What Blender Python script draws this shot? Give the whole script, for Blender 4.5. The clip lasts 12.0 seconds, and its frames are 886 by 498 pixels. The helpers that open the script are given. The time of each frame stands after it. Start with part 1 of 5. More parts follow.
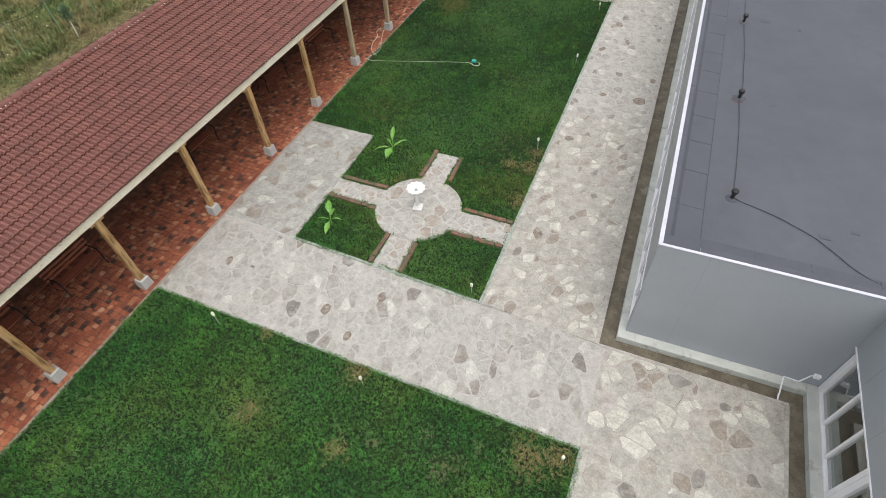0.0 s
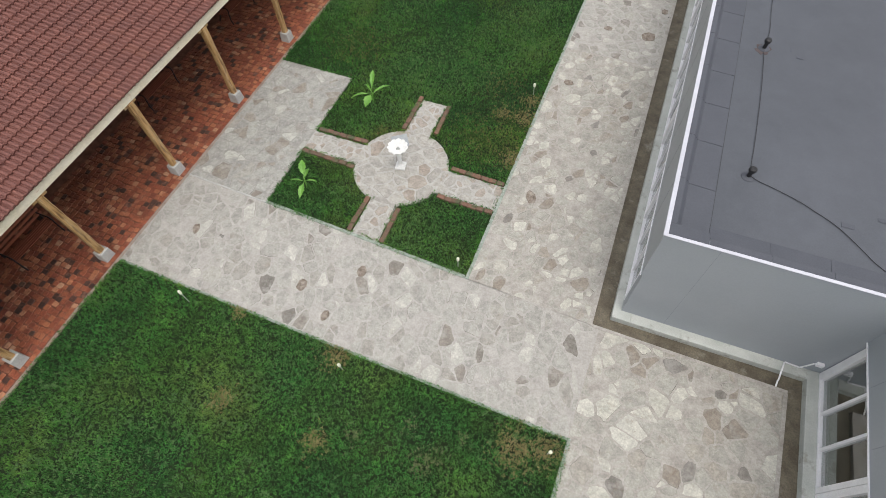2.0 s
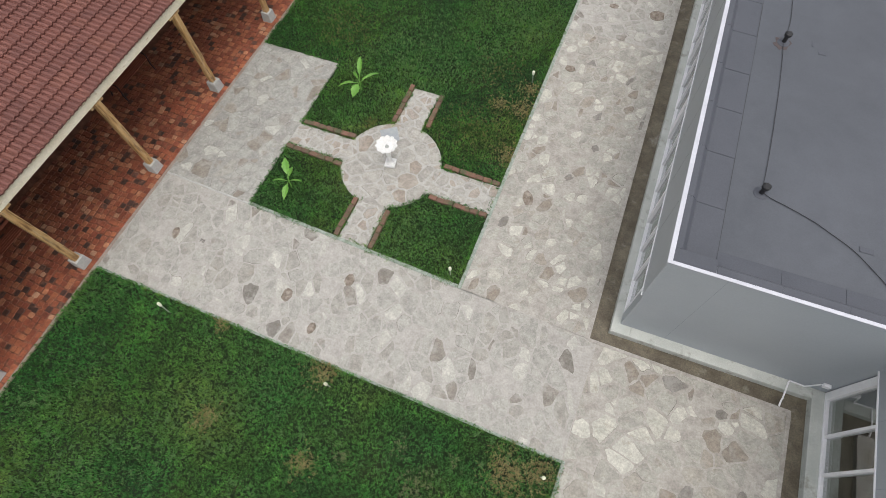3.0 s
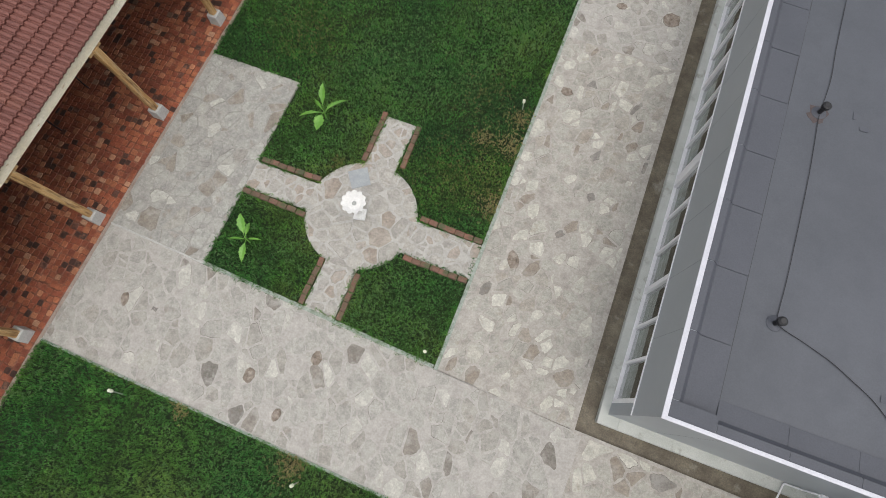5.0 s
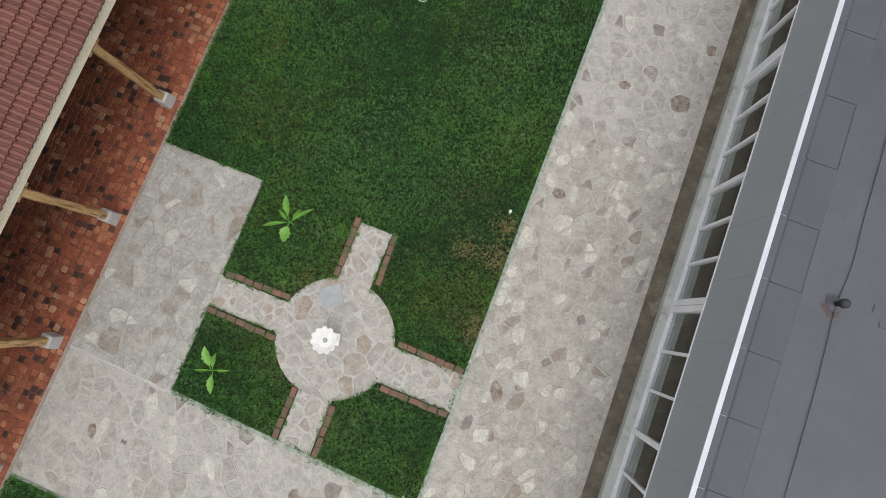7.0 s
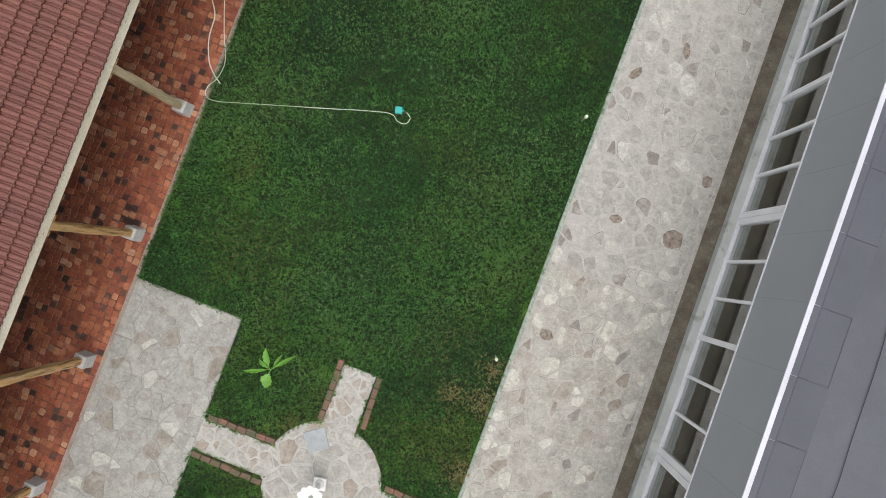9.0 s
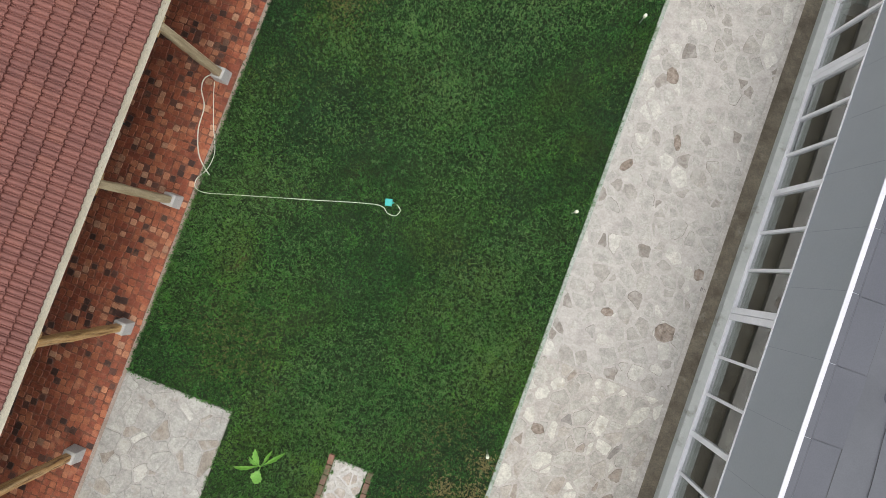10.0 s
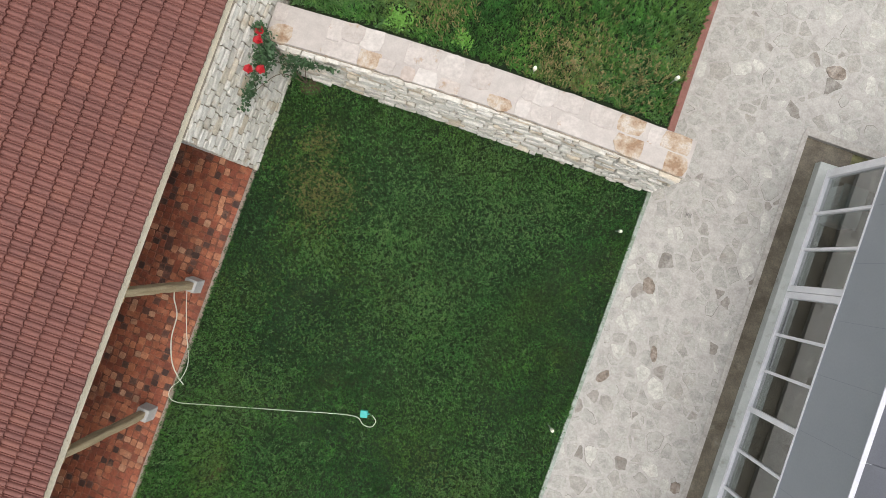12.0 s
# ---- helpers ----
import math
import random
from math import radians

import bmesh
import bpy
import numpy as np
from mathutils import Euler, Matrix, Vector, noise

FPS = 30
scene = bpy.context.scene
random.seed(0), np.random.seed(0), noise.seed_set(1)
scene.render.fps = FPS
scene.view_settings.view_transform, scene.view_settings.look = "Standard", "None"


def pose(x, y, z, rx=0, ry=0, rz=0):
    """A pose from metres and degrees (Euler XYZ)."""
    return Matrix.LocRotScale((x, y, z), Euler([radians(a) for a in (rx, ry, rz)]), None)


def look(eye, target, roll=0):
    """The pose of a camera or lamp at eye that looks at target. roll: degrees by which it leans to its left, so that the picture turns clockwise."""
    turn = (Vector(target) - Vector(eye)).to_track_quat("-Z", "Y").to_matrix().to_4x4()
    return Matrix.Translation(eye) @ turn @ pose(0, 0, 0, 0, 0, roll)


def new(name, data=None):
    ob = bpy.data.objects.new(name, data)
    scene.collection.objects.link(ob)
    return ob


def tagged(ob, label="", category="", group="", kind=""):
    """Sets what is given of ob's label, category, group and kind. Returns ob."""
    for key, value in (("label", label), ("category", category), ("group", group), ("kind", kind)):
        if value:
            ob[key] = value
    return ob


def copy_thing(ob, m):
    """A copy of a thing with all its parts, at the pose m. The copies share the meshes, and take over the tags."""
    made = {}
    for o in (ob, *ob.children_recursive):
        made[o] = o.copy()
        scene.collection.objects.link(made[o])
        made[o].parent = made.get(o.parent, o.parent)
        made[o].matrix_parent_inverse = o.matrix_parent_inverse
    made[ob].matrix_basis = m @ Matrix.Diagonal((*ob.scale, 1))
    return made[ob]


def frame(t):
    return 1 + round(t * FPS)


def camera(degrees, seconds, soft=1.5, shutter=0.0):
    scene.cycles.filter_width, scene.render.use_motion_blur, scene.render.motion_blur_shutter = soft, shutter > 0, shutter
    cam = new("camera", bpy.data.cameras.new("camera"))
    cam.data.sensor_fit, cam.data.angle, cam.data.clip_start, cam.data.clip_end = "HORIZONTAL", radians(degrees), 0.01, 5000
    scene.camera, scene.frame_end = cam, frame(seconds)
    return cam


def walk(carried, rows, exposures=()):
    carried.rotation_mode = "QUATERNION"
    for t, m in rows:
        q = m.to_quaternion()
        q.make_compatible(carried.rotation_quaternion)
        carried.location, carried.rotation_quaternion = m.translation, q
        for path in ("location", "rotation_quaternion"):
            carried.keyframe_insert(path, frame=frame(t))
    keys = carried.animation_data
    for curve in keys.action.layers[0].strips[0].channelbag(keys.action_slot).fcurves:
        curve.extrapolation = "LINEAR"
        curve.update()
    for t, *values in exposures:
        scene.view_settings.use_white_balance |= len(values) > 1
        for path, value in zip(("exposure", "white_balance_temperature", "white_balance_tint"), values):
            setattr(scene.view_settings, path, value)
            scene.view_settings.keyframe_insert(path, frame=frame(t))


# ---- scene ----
cam = camera(79.65, 12.0, soft=0.9)
PATH = [
    (0, 0.891, 1.875, 12.450, 40.15, 2.59, 23.05),
    (0.5, 0.748, 2.363, 12.431, 37.55, 2.43, 22.93),
    (1, 0.619, 2.813, 12.426, 35.16, 2.33, 22.75),
    (1.5, 0.491, 3.284, 12.429, 32.86, 2.27, 22.60),
    (2, 0.358, 3.837, 12.417, 30.69, 2.24, 22.54),
    (2.5, 0.206, 4.501, 12.404, 28.45, 2.33, 22.51),
    (3, 0.022, 5.302, 12.412, 26.07, 2.44, 22.47),
    (5, -1.039, 9.377, 12.534, 16.39, 2.42, 22.20),
    (5.5, -1.363, 10.580, 12.562, 13.93, 2.47, 22.18),
    (6, -1.668, 11.731, 12.564, 11.76, 2.66, 22.06),
    (6.5, -2.035, 13.019, 12.582, 9.53, 2.77, 21.90),
    (7, -2.419, 14.271, 12.594, 7.48, 2.75, 21.69),
    (9, -3.952, 18.680, 12.599, 1.60, 1.94, 21.01),
    (9.5, -4.221, 19.672, 12.597, 1.86, 1.98, 20.90),
    (10, -4.504, 20.769, 12.597, 1.82, 1.97, 20.76),
    (10.5, -4.825, 21.957, 12.628, 1.51, 1.94, 20.64),
    (11, -5.170, 23.233, 12.627, 1.04, 1.90, 20.52),
    (11.5, -5.487, 24.565, 12.624, 0.67, 1.93, 20.43),
    (12, -5.799, 25.827, 12.609, 0.91, 1.84, 20.25),
]
walk(cam, [(t, pose(x, y, z, rx, ry, rz)) for t, x, y, z, rx, ry, rz in PATH],
     [(0, 0.20), (2, 0.08), (3, 0.02), (6.5, -0.12), (9, 0.10), (10.5, 0.30), (12, 0.24)])

# ---- sky, sun, exposure ----
world = bpy.data.worlds.new("overcast_sky")
scene.world = world
world.use_nodes = True
wn, wl = world.node_tree.nodes, world.node_tree.links
sky = wn.new("ShaderNodeTexSky")
sky.sky_type, sky.sun_disc = "NISHITA", False
sky.sun_elevation, sky.sun_rotation = radians(74), radians(128)
sky.air_density, sky.dust_density, sky.ozone_density = 1.0, 6.0, 0.6
soften = wn.new("ShaderNodeHueSaturation")
soften.inputs["Saturation"].default_value = 0.45
wl.new(sky.outputs["Color"], soften.inputs["Color"])
wl.new(soften.outputs["Color"], wn["Background"].inputs["Color"])
wn["Background"].inputs["Strength"].default_value = 0.15
sun = new("sun", bpy.data.lights.new("sun", "SUN"))
sun.data.energy, sun.data.angle, sun.data.color = 1.1, radians(165), (1.0, 0.985, 0.95)
sun.matrix_world = look((0, -12, 40), (0, 0, 0))

# ---- tools ----
def finish(bm, name, material):
    me = bpy.data.meshes.new(name)
    bmesh.ops.recalc_face_normals(bm, faces=bm.faces)
    bm.to_mesh(me)
    bm.free()
    me.materials.append(material)
    return me


def part(name, bm, material, parent, label=""):
    """One mesh object under a thing or a part."""
    ob = new(name, finish(bm, name, material))
    ob.parent = parent
    return tagged(ob, label)


def thing(name, label, category, m=None, group="", kind=""):
    """An Empty at the base of a thing, which parents its parts."""
    ob = new(name)
    ob.empty_display_size = 0.2
    if m is not None:
        ob.matrix_basis = m
    return tagged(ob, label, category, group, kind)


def solid(name, bm, material, label, category, kind="", group=""):
    """A thing of one mesh."""
    return tagged(new(name, finish(bm, name, material)), label, category, group, kind)


def box(bm, x0, x1, y0, y1, z0, z1, bevel=0.0, m=None):
    vs = [bm.verts.new((x, y, z)) for z in (z0, z1) for y in (y0, y1) for x in (x0, x1)]
    fs = [bm.faces.new([vs[i] for i in q]) for q in ((0, 2, 3, 1), (4, 5, 7, 6), (0, 1, 5, 4), (2, 6, 7, 3), (0, 4, 6, 2), (1, 3, 7, 5))]
    if m is not None:
        bmesh.ops.transform(bm, matrix=m, verts=vs)
    if bevel:
        bmesh.ops.bevel(bm, geom=list({e for f in fs for e in f.edges}), offset=bevel, segments=2, affect="EDGES", profile=0.6)
    return bm


def boxed(*a, **k):
    return box(bmesh.new(), *a, **k)


def prism(bm, poly, z0, z1, bevel=0.0):
    """A polygon (counter-clockwise) drawn up from z0 to z1, its upper rim chamfered."""
    n = len(poly)
    cx, cy = sum(p[0] for p in poly) / n, sum(p[1] for p in poly) / n
    rings = [(z0, 0.0), (z1 - bevel, 0.0), (z1, bevel)] if bevel else [(z0, 0.0), (z1, 0.0)]
    vs = []
    for z, b in rings:
        row = []
        for x, y in poly:
            d = math.hypot(x - cx, y - cy) or 1.0
            k = max(0.3, 1 - b / d)
            row.append(bm.verts.new((cx + (x - cx) * k, cy + (y - cy) * k, z)))
        vs.append(row)
    for a, b in zip(vs, vs[1:]):
        for i in range(n):
            bm.faces.new((a[i], a[(i + 1) % n], b[(i + 1) % n], b[i]))
    bm.faces.new(vs[-1])
    return bm


def tube(bm, points, radius, sides=8, taper=1.0):
    """A round rod along points."""
    rings = []
    pts = [Vector(p) for p in points]
    for i, p in enumerate(pts):
        d = (pts[min(i + 1, len(pts) - 1)] - pts[max(i - 1, 0)]).normalized()
        u = d.cross(Vector((0.3, 0.1, 1) if abs(d.z) < 0.9 else (1, 0.2, 0))).normalized()
        v = d.cross(u)
        r = radius * (1 + (taper - 1) * i / max(1, len(pts) - 1))
        rings.append([bm.verts.new(p + r * (math.cos(a) * u + math.sin(a) * v)) for a in (2 * math.pi * k / sides for k in range(sides))])
    for a, b in zip(rings, rings[1:]):
        for k in range(sides):
            bm.faces.new((a[k], a[(k + 1) % sides], b[(k + 1) % sides], b[k]))
    bm.faces.new(rings[0][::-1])
    bm.faces.new(rings[-1])
    return bm


def lathe(bm, profile, sides=24, wave=0.0, lobes=10, waved=()):
    """A profile of (radius, z) turned round the z axis; the rings in waved are scalloped."""
    rings = []
    for i, (r, z) in enumerate(profile):
        row = []
        for k in range(sides):
            a = 2 * math.pi * k / sides
            rr = r * (1 + (wave * (abs(math.cos(a * lobes / 2)) - 0.6) if i in waved else 0))
            row.append(bm.verts.new((rr * math.cos(a), rr * math.sin(a), z)))
        rings.append(row)
    for a, b in zip(rings, rings[1:]):
        for k in range(sides):
            bm.faces.new((a[k], a[(k + 1) % sides], b[(k + 1) % sides], b[k]))
    bm.faces.new(rings[0][::-1])
    bm.faces.new(rings[-1])
    return bm


def raw_mesh(name, verts, faces, material):
    """A mesh from arrays of places and of equal-sided faces."""
    me = bpy.data.meshes.new(name)
    verts, faces = np.asarray(verts, np.float32), np.asarray(faces, np.int32)
    n, k = faces.shape
    me.vertices.add(len(verts))
    me.vertices.foreach_set("co", verts.ravel())
    me.loops.add(n * k)
    me.loops.foreach_set("vertex_index", faces.ravel())
    me.polygons.add(n)
    me.polygons.foreach_set("loop_start", np.arange(0, n * k, k, dtype=np.int32))
    me.update(calc_edges=True)
    me.validate()
    me.shade_flat()
    me.materials.append(material)
    return me

# ---- materials ----
def ramp(nodes, stops):
    r = nodes.new("ShaderNodeValToRGB")
    while len(r.color_ramp.elements) < len(stops):
        r.color_ramp.elements.new(0.5)
    for e, (p, c) in zip(r.color_ramp.elements, stops):
        e.position, e.color = p, (*c, 1)
    return r


def surface(name, stops, scale=3.0, rough=0.8, fine=60.0, fine_amount=0.25, bump=0.3, bump_scale=None, metal=0.0,
            vary="", vary_stops=None, vary_mix=0.5, stretch=(1, 1, 1), gloss=0.5, stain=None, stain_scale=0.6, stain_at=(0.55, 0.72), depth=0.01, mottle=(), more=()):
    """A material of two scales of noise; vary: 'object' or 'island' gives each piece its own tone; stain: a colour laid on in patches;
    mottle: (scale, darkest, lightest); more: further patches as (colour, scale, from, to, amount)."""
    m = bpy.data.materials.new(name)
    m.use_nodes = True
    n, l = m.node_tree.nodes, m.node_tree.links
    b = n["Principled BSDF"]
    geo = n.new("ShaderNodeNewGeometry")
    stretched = n.new("ShaderNodeVectorMath")
    stretched.operation = "MULTIPLY"
    stretched.inputs[1].default_value = stretch
    l.new(geo.outputs["Position"], stretched.inputs[0])

    def cloud(s, detail=5.0, roughness=0.6):
        t = n.new("ShaderNodeTexNoise")
        t.inputs["Scale"].default_value, t.inputs["Detail"].default_value, t.inputs["Roughness"].default_value = s, detail, roughness
        l.new(stretched.outputs[0], t.inputs["Vector"])
        return t.outputs["Fac"]

    def mix(kind, fac, a, c):
        x = n.new("ShaderNodeMix")
        x.data_type, x.blend_type = "RGBA", kind
        for value, socket in ((fac, x.inputs[0]), (a, x.inputs[6]), (c, x.inputs[7])):
            if isinstance(value, (int, float)):
                socket.default_value = value
            elif isinstance(value, tuple):
                socket.default_value = (*value, 1)
            else:
                l.new(value, socket)
        return x.outputs[2]

    r = ramp(n, stops)
    l.new(cloud(scale), r.inputs[0])
    colour = r.outputs[0]
    if vary:
        if vary == "object":
            rnd = n.new("ShaderNodeObjectInfo").outputs["Random"]
        else:
            rnd = geo.outputs["Random Per Island"]
        v = ramp(n, vary_stops)
        l.new(rnd, v.inputs[0])
        colour = mix("MIX", vary_mix, colour, v.outputs[0])
    f = ramp(n, [(0.3, (1 - fine_amount,) * 3), (0.7, (1 + fine_amount * 0.6,) * 3)])
    grain = cloud(fine, 3.0)
    l.new(grain, f.inputs[0])
    colour = mix("MULTIPLY", 1.0, colour, f.outputs[0])
    for size, low, high in mottle:
        shade = ramp(n, [(0.34, (low,) * 3), (0.66, (high,) * 3)])
        l.new(cloud(size, 4.0, 0.65), shade.inputs[0])
        colour = mix("MULTIPLY", 1.0, colour, shade.outputs[0])
    for patch, size, low, high, amount in more:
        where = ramp(n, [(low, (0, 0, 0)), (high, (amount,) * 3)])
        l.new(cloud(size, 7.0, 0.65), where.inputs[0])
        colour = mix("MIX", where.outputs[0], colour, patch)
    if stain:
        where = ramp(n, [(stain_at[0], (0, 0, 0)), (stain_at[1], (1, 1, 1))])
        l.new(cloud(stain_scale, 7.0, 0.65), where.inputs[0])
        colour = mix("MIX", where.outputs[0], colour, stain)
    l.new(colour, b.inputs["Base Color"])
    b.inputs["Roughness"].default_value, b.inputs["Metallic"].default_value = rough, metal
    b.inputs["Specular IOR Level"].default_value = gloss
    if bump:
        bp = n.new("ShaderNodeBump")
        bp.inputs["Strength"].default_value, bp.inputs["Distance"].default_value = bump, depth
        l.new(cloud(bump_scale or fine * 0.6, 6.0), bp.inputs["Height"])
        l.new(bp.outputs[0], b.inputs["Normal"])
    return m


def plain(name, colour, rough=0.5, metal=0.0, bump=0.08):
    """Paint, plastic or metal with slight unevenness."""
    c = Vector(colour)
    return surface(name, [(0.3, tuple(c * 0.9)), (0.7, tuple(c * 1.05))], 2.0, rough, 40.0, 0.08, bump, metal=metal)


WASH = (0.392, 0.384, 0.350)
BROWN = (0.225, 0.175, 0.130)
GREY_STONE = [(0.0, (0.345, 0.336, 0.296)), (0.24, (0.394, 0.386, 0.340)), (0.46, (0.421, 0.414, 0.366)), (0.50, (0.519, 0.514, 0.446)), (0.70, (0.578, 0.574, 0.506)), (0.72, (0.365, 0.346, 0.300)),
              (0.84, (0.378, 0.350, 0.298)), (0.86, (0.304, 0.268, 0.220)), (0.95, (0.257, 0.222, 0.178)), (0.96, (0.247, 0.238, 0.218)), (1.0, (0.186, 0.174, 0.154))]
WASHED = [(0.0, (0.349, 0.344, 0.312)), (0.34, (0.388, 0.382, 0.348)), (0.62, (0.410, 0.404, 0.368)), (0.64, (0.341, 0.332, 0.298)), (0.78, (0.327, 0.314, 0.278)), (0.80, (0.490, 0.486, 0.436)),
          (0.92, (0.539, 0.536, 0.484)), (0.93, (0.270, 0.252, 0.222)), (0.98, (0.241, 0.220, 0.188)), (1.0, (0.176, 0.166, 0.148))]
SLAB = [(0.0, (0.294, 0.294, 0.272)), (0.34, (0.345, 0.346, 0.320)), (0.62, (0.384, 0.386, 0.354)), (0.64, (0.294, 0.270, 0.228)), (0.76, (0.227, 0.200, 0.162)), (0.78, (0.333, 0.330, 0.304)), (0.91, (0.372, 0.368, 0.336)), (0.93, (0.510, 0.510, 0.460)), (1.0, (0.461, 0.460, 0.420))]


def flagstone(name, vary, stops, washed, browned):
    """Riven stone, stained brown in places and partly covered by cement wash."""
    return surface(name, [(0.34, (0.300, 0.276, 0.238)), (0.66, (0.440, 0.424, 0.378))], 7.0, 0.85, 30.0, 0.16, 0.9, 16.0, vary=vary, vary_stops=stops, vary_mix=0.86,
                   mottle=((5.0, 0.80, 1.13), (16.0, 0.86, 1.10)), more=((BROWN, 2.7, 0.56, 0.70, browned), ((0.120, 0.106, 0.090), 7.5, 0.64, 0.72, browned), (WASH, 3.2, 0.50, 0.62, washed)))


mat_stone, mat_stone_rest = (flagstone("flagstone" + end, vary, GREY_STONE, 0.42, 0.55) for end, vary in (("", "object"), ("_rest", "island")))
mat_washed, mat_washed_rest = (flagstone("washed_flagstone" + end, vary, WASHED, 0.58, 0.34) for end, vary in (("", "object"), ("_rest", "island")))
mat_slab = flagstone("grey_slab", "object", SLAB, 0.50, 0.50)
mat_ring_stone = flagstone("pale_slab", "object", [(0.0, (0.350, 0.338, 0.306)), (0.7, (0.420, 0.404, 0.366)), (0.8, (0.360, 0.320, 0.272)), (1.0, (0.320, 0.270, 0.220))], 0.40, 0.30)
mat_accent = surface("stained_stone", [(0.36, (0.150, 0.120, 0.095)), (0.5, (0.255, 0.215, 0.175)), (0.66, (0.345, 0.308, 0.262))], 5.0, 0.85, 26.0, 0.25, 0.9, 16.0, mottle=((14.0, 0.75, 1.12),))
mat_crack = surface("open_joint", [(0.35, (0.150, 0.136, 0.116)), (0.65, (0.300, 0.282, 0.250))], 3.0, 0.95, 20.0, 0.2, 0.0)
mat_mark = plain("dark_marking", (0.21, 0.20, 0.185), 0.8)
mat_blue_stone = surface("blue_slate", [(0.3, (0.304, 0.330, 0.346)), (0.7, (0.372, 0.397, 0.406))], 6.0, 0.8, 60.0, 0.14, 0.5)
mat_slab_joint = surface("slab_joint", [(0.34, (0.285, 0.278, 0.255)), (0.64, (0.380, 0.370, 0.340))], 3.2, 0.9, 22.0, 0.16, 0.7, mottle=((8.0, 0.86, 1.08),))
mat_mortar = surface("mortar", [(0.34, (0.330, 0.308, 0.274)), (0.48, (0.396, 0.374, 0.338)), (0.64, (0.436, 0.414, 0.376))], 3.2, 0.9, 22.0, 0.16, 0.7, mottle=((8.0, 0.86, 1.08),), more=((BROWN, 1.1, 0.60, 0.76, 0.25),))
mat_pale_joint = surface("pale_joint", [(0.34, (0.350, 0.340, 0.312)), (0.6, (0.450, 0.440, 0.410))], 4.0, 0.9, 22.0, 0.14, 0.5)
mat_smeared = surface("cement_wash", [(0.34, (0.352, 0.335, 0.308)), (0.46, (0.402, 0.384, 0.355)), (0.66, (0.440, 0.424, 0.392))], 2.6, 0.9, 22.0, 0.14, 0.6, mottle=((7.0, 0.88, 1.08),))
mat_concrete = surface("concrete", [(0.3, (0.389, 0.389, 0.372)), (0.7, (0.490, 0.490, 0.465))], 2.0, 0.88, 40.0, 0.2, 0.3)
mat_plinth = surface("plinth_concrete", [(0.3, (0.430, 0.455, 0.420)), (0.7, (0.560, 0.578, 0.540))], 2.0, 0.8, 40.0, 0.12, 0.2, stain=(0.330, 0.330, 0.290), stain_scale=2.6, stain_at=(0.56, 0.66))
mat_gutter = surface("wet_concrete", [(0.3, (0.085, 0.070, 0.046)), (0.5, (0.140, 0.118, 0.082)), (0.7, (0.190, 0.166, 0.120))], 1.6, 0.6, 30.0, 0.3, 0.4, stain=(0.262, 0.246, 0.206), stain_scale=2.2, stain_at=(0.58, 0.72), mottle=((6.0, 0.75, 1.15),))
mat_grass = surface("lawn_soil", [(0.25, (0.009, 0.018, 0.005)), (0.5, (0.013, 0.030, 0.008)), (0.75, (0.026, 0.036, 0.012))], 0.7, 0.95, 18.0, 0.5, 0.8, 30.0, stain=(0.090, 0.068, 0.032), stain_scale=0.45, stain_at=(0.66, 0.74), depth=0.03)
BLADE = [(0.0, (0.012, 0.050, 0.008)), (0.45, (0.038, 0.132, 0.019)), (0.78, (0.092, 0.236, 0.037)), (0.93, (0.180, 0.310, 0.074)), (1.0, (0.300, 0.345, 0.128))]
mat_blade = surface("grass_blade", [(0.37, (0.016, 0.092, 0.024)), (0.44, (0.026, 0.130, 0.022)), (0.50, (0.050, 0.166, 0.022)), (0.56, (0.088, 0.190, 0.026)), (0.63, (0.145, 0.192, 0.044))], 0.27, 0.65, 4.0, 0.45, 0.0, vary="island", vary_stops=BLADE, vary_mix=0.36, gloss=0.25, mottle=((1.5, 0.66, 1.28), (17.0, 0.64, 1.42)))
mat_blade_dark = surface("dark_grass_blade", [(0.37, (0.009, 0.052, 0.022)), (0.46, (0.014, 0.074, 0.022)), (0.54, (0.024, 0.098, 0.022)), (0.63, (0.052, 0.116, 0.026))], 0.40, 0.65, 4.0, 0.45, 0.0, vary="island", vary_stops=BLADE, vary_mix=0.26, gloss=0.25, mottle=((1.5, 0.66, 1.25), (17.0, 0.60, 1.45)))
mat_blade_front = surface("clover_blade", [(0.36, (0.022, 0.140, 0.034)), (0.45, (0.044, 0.202, 0.038)), (0.54, (0.088, 0.238, 0.040)), (0.64, (0.160, 0.248, 0.058))], 0.36, 0.65, 4.0, 0.45, 0.0, vary="island", vary_stops=BLADE, vary_mix=0.40, gloss=0.25, mottle=((1.3, 0.64, 1.28), (14.0, 0.62, 1.42)))
mat_blade_upper = surface("terrace_blade", [(0.36, (0.035, 0.140, 0.030)), (0.45, (0.062, 0.195, 0.034)), (0.54, (0.105, 0.235, 0.042)), (0.64, (0.190, 0.250, 0.072))], 0.5, 0.65, 4.0, 0.4, 0.0, vary="island", vary_stops=BLADE, vary_mix=0.35, gloss=0.25, mottle=((1.6, 0.66, 1.25), (10.0, 0.70, 1.30)))
mat_meadow = surface("meadow_ground", [(0.25, (0.127, 0.144, 0.059)), (0.5, (0.186, 0.173, 0.085)), (0.75, (0.254, 0.203, 0.118))], 0.35, 0.95, 6.0, 0.45, 0.8, 12.0, depth=0.05)
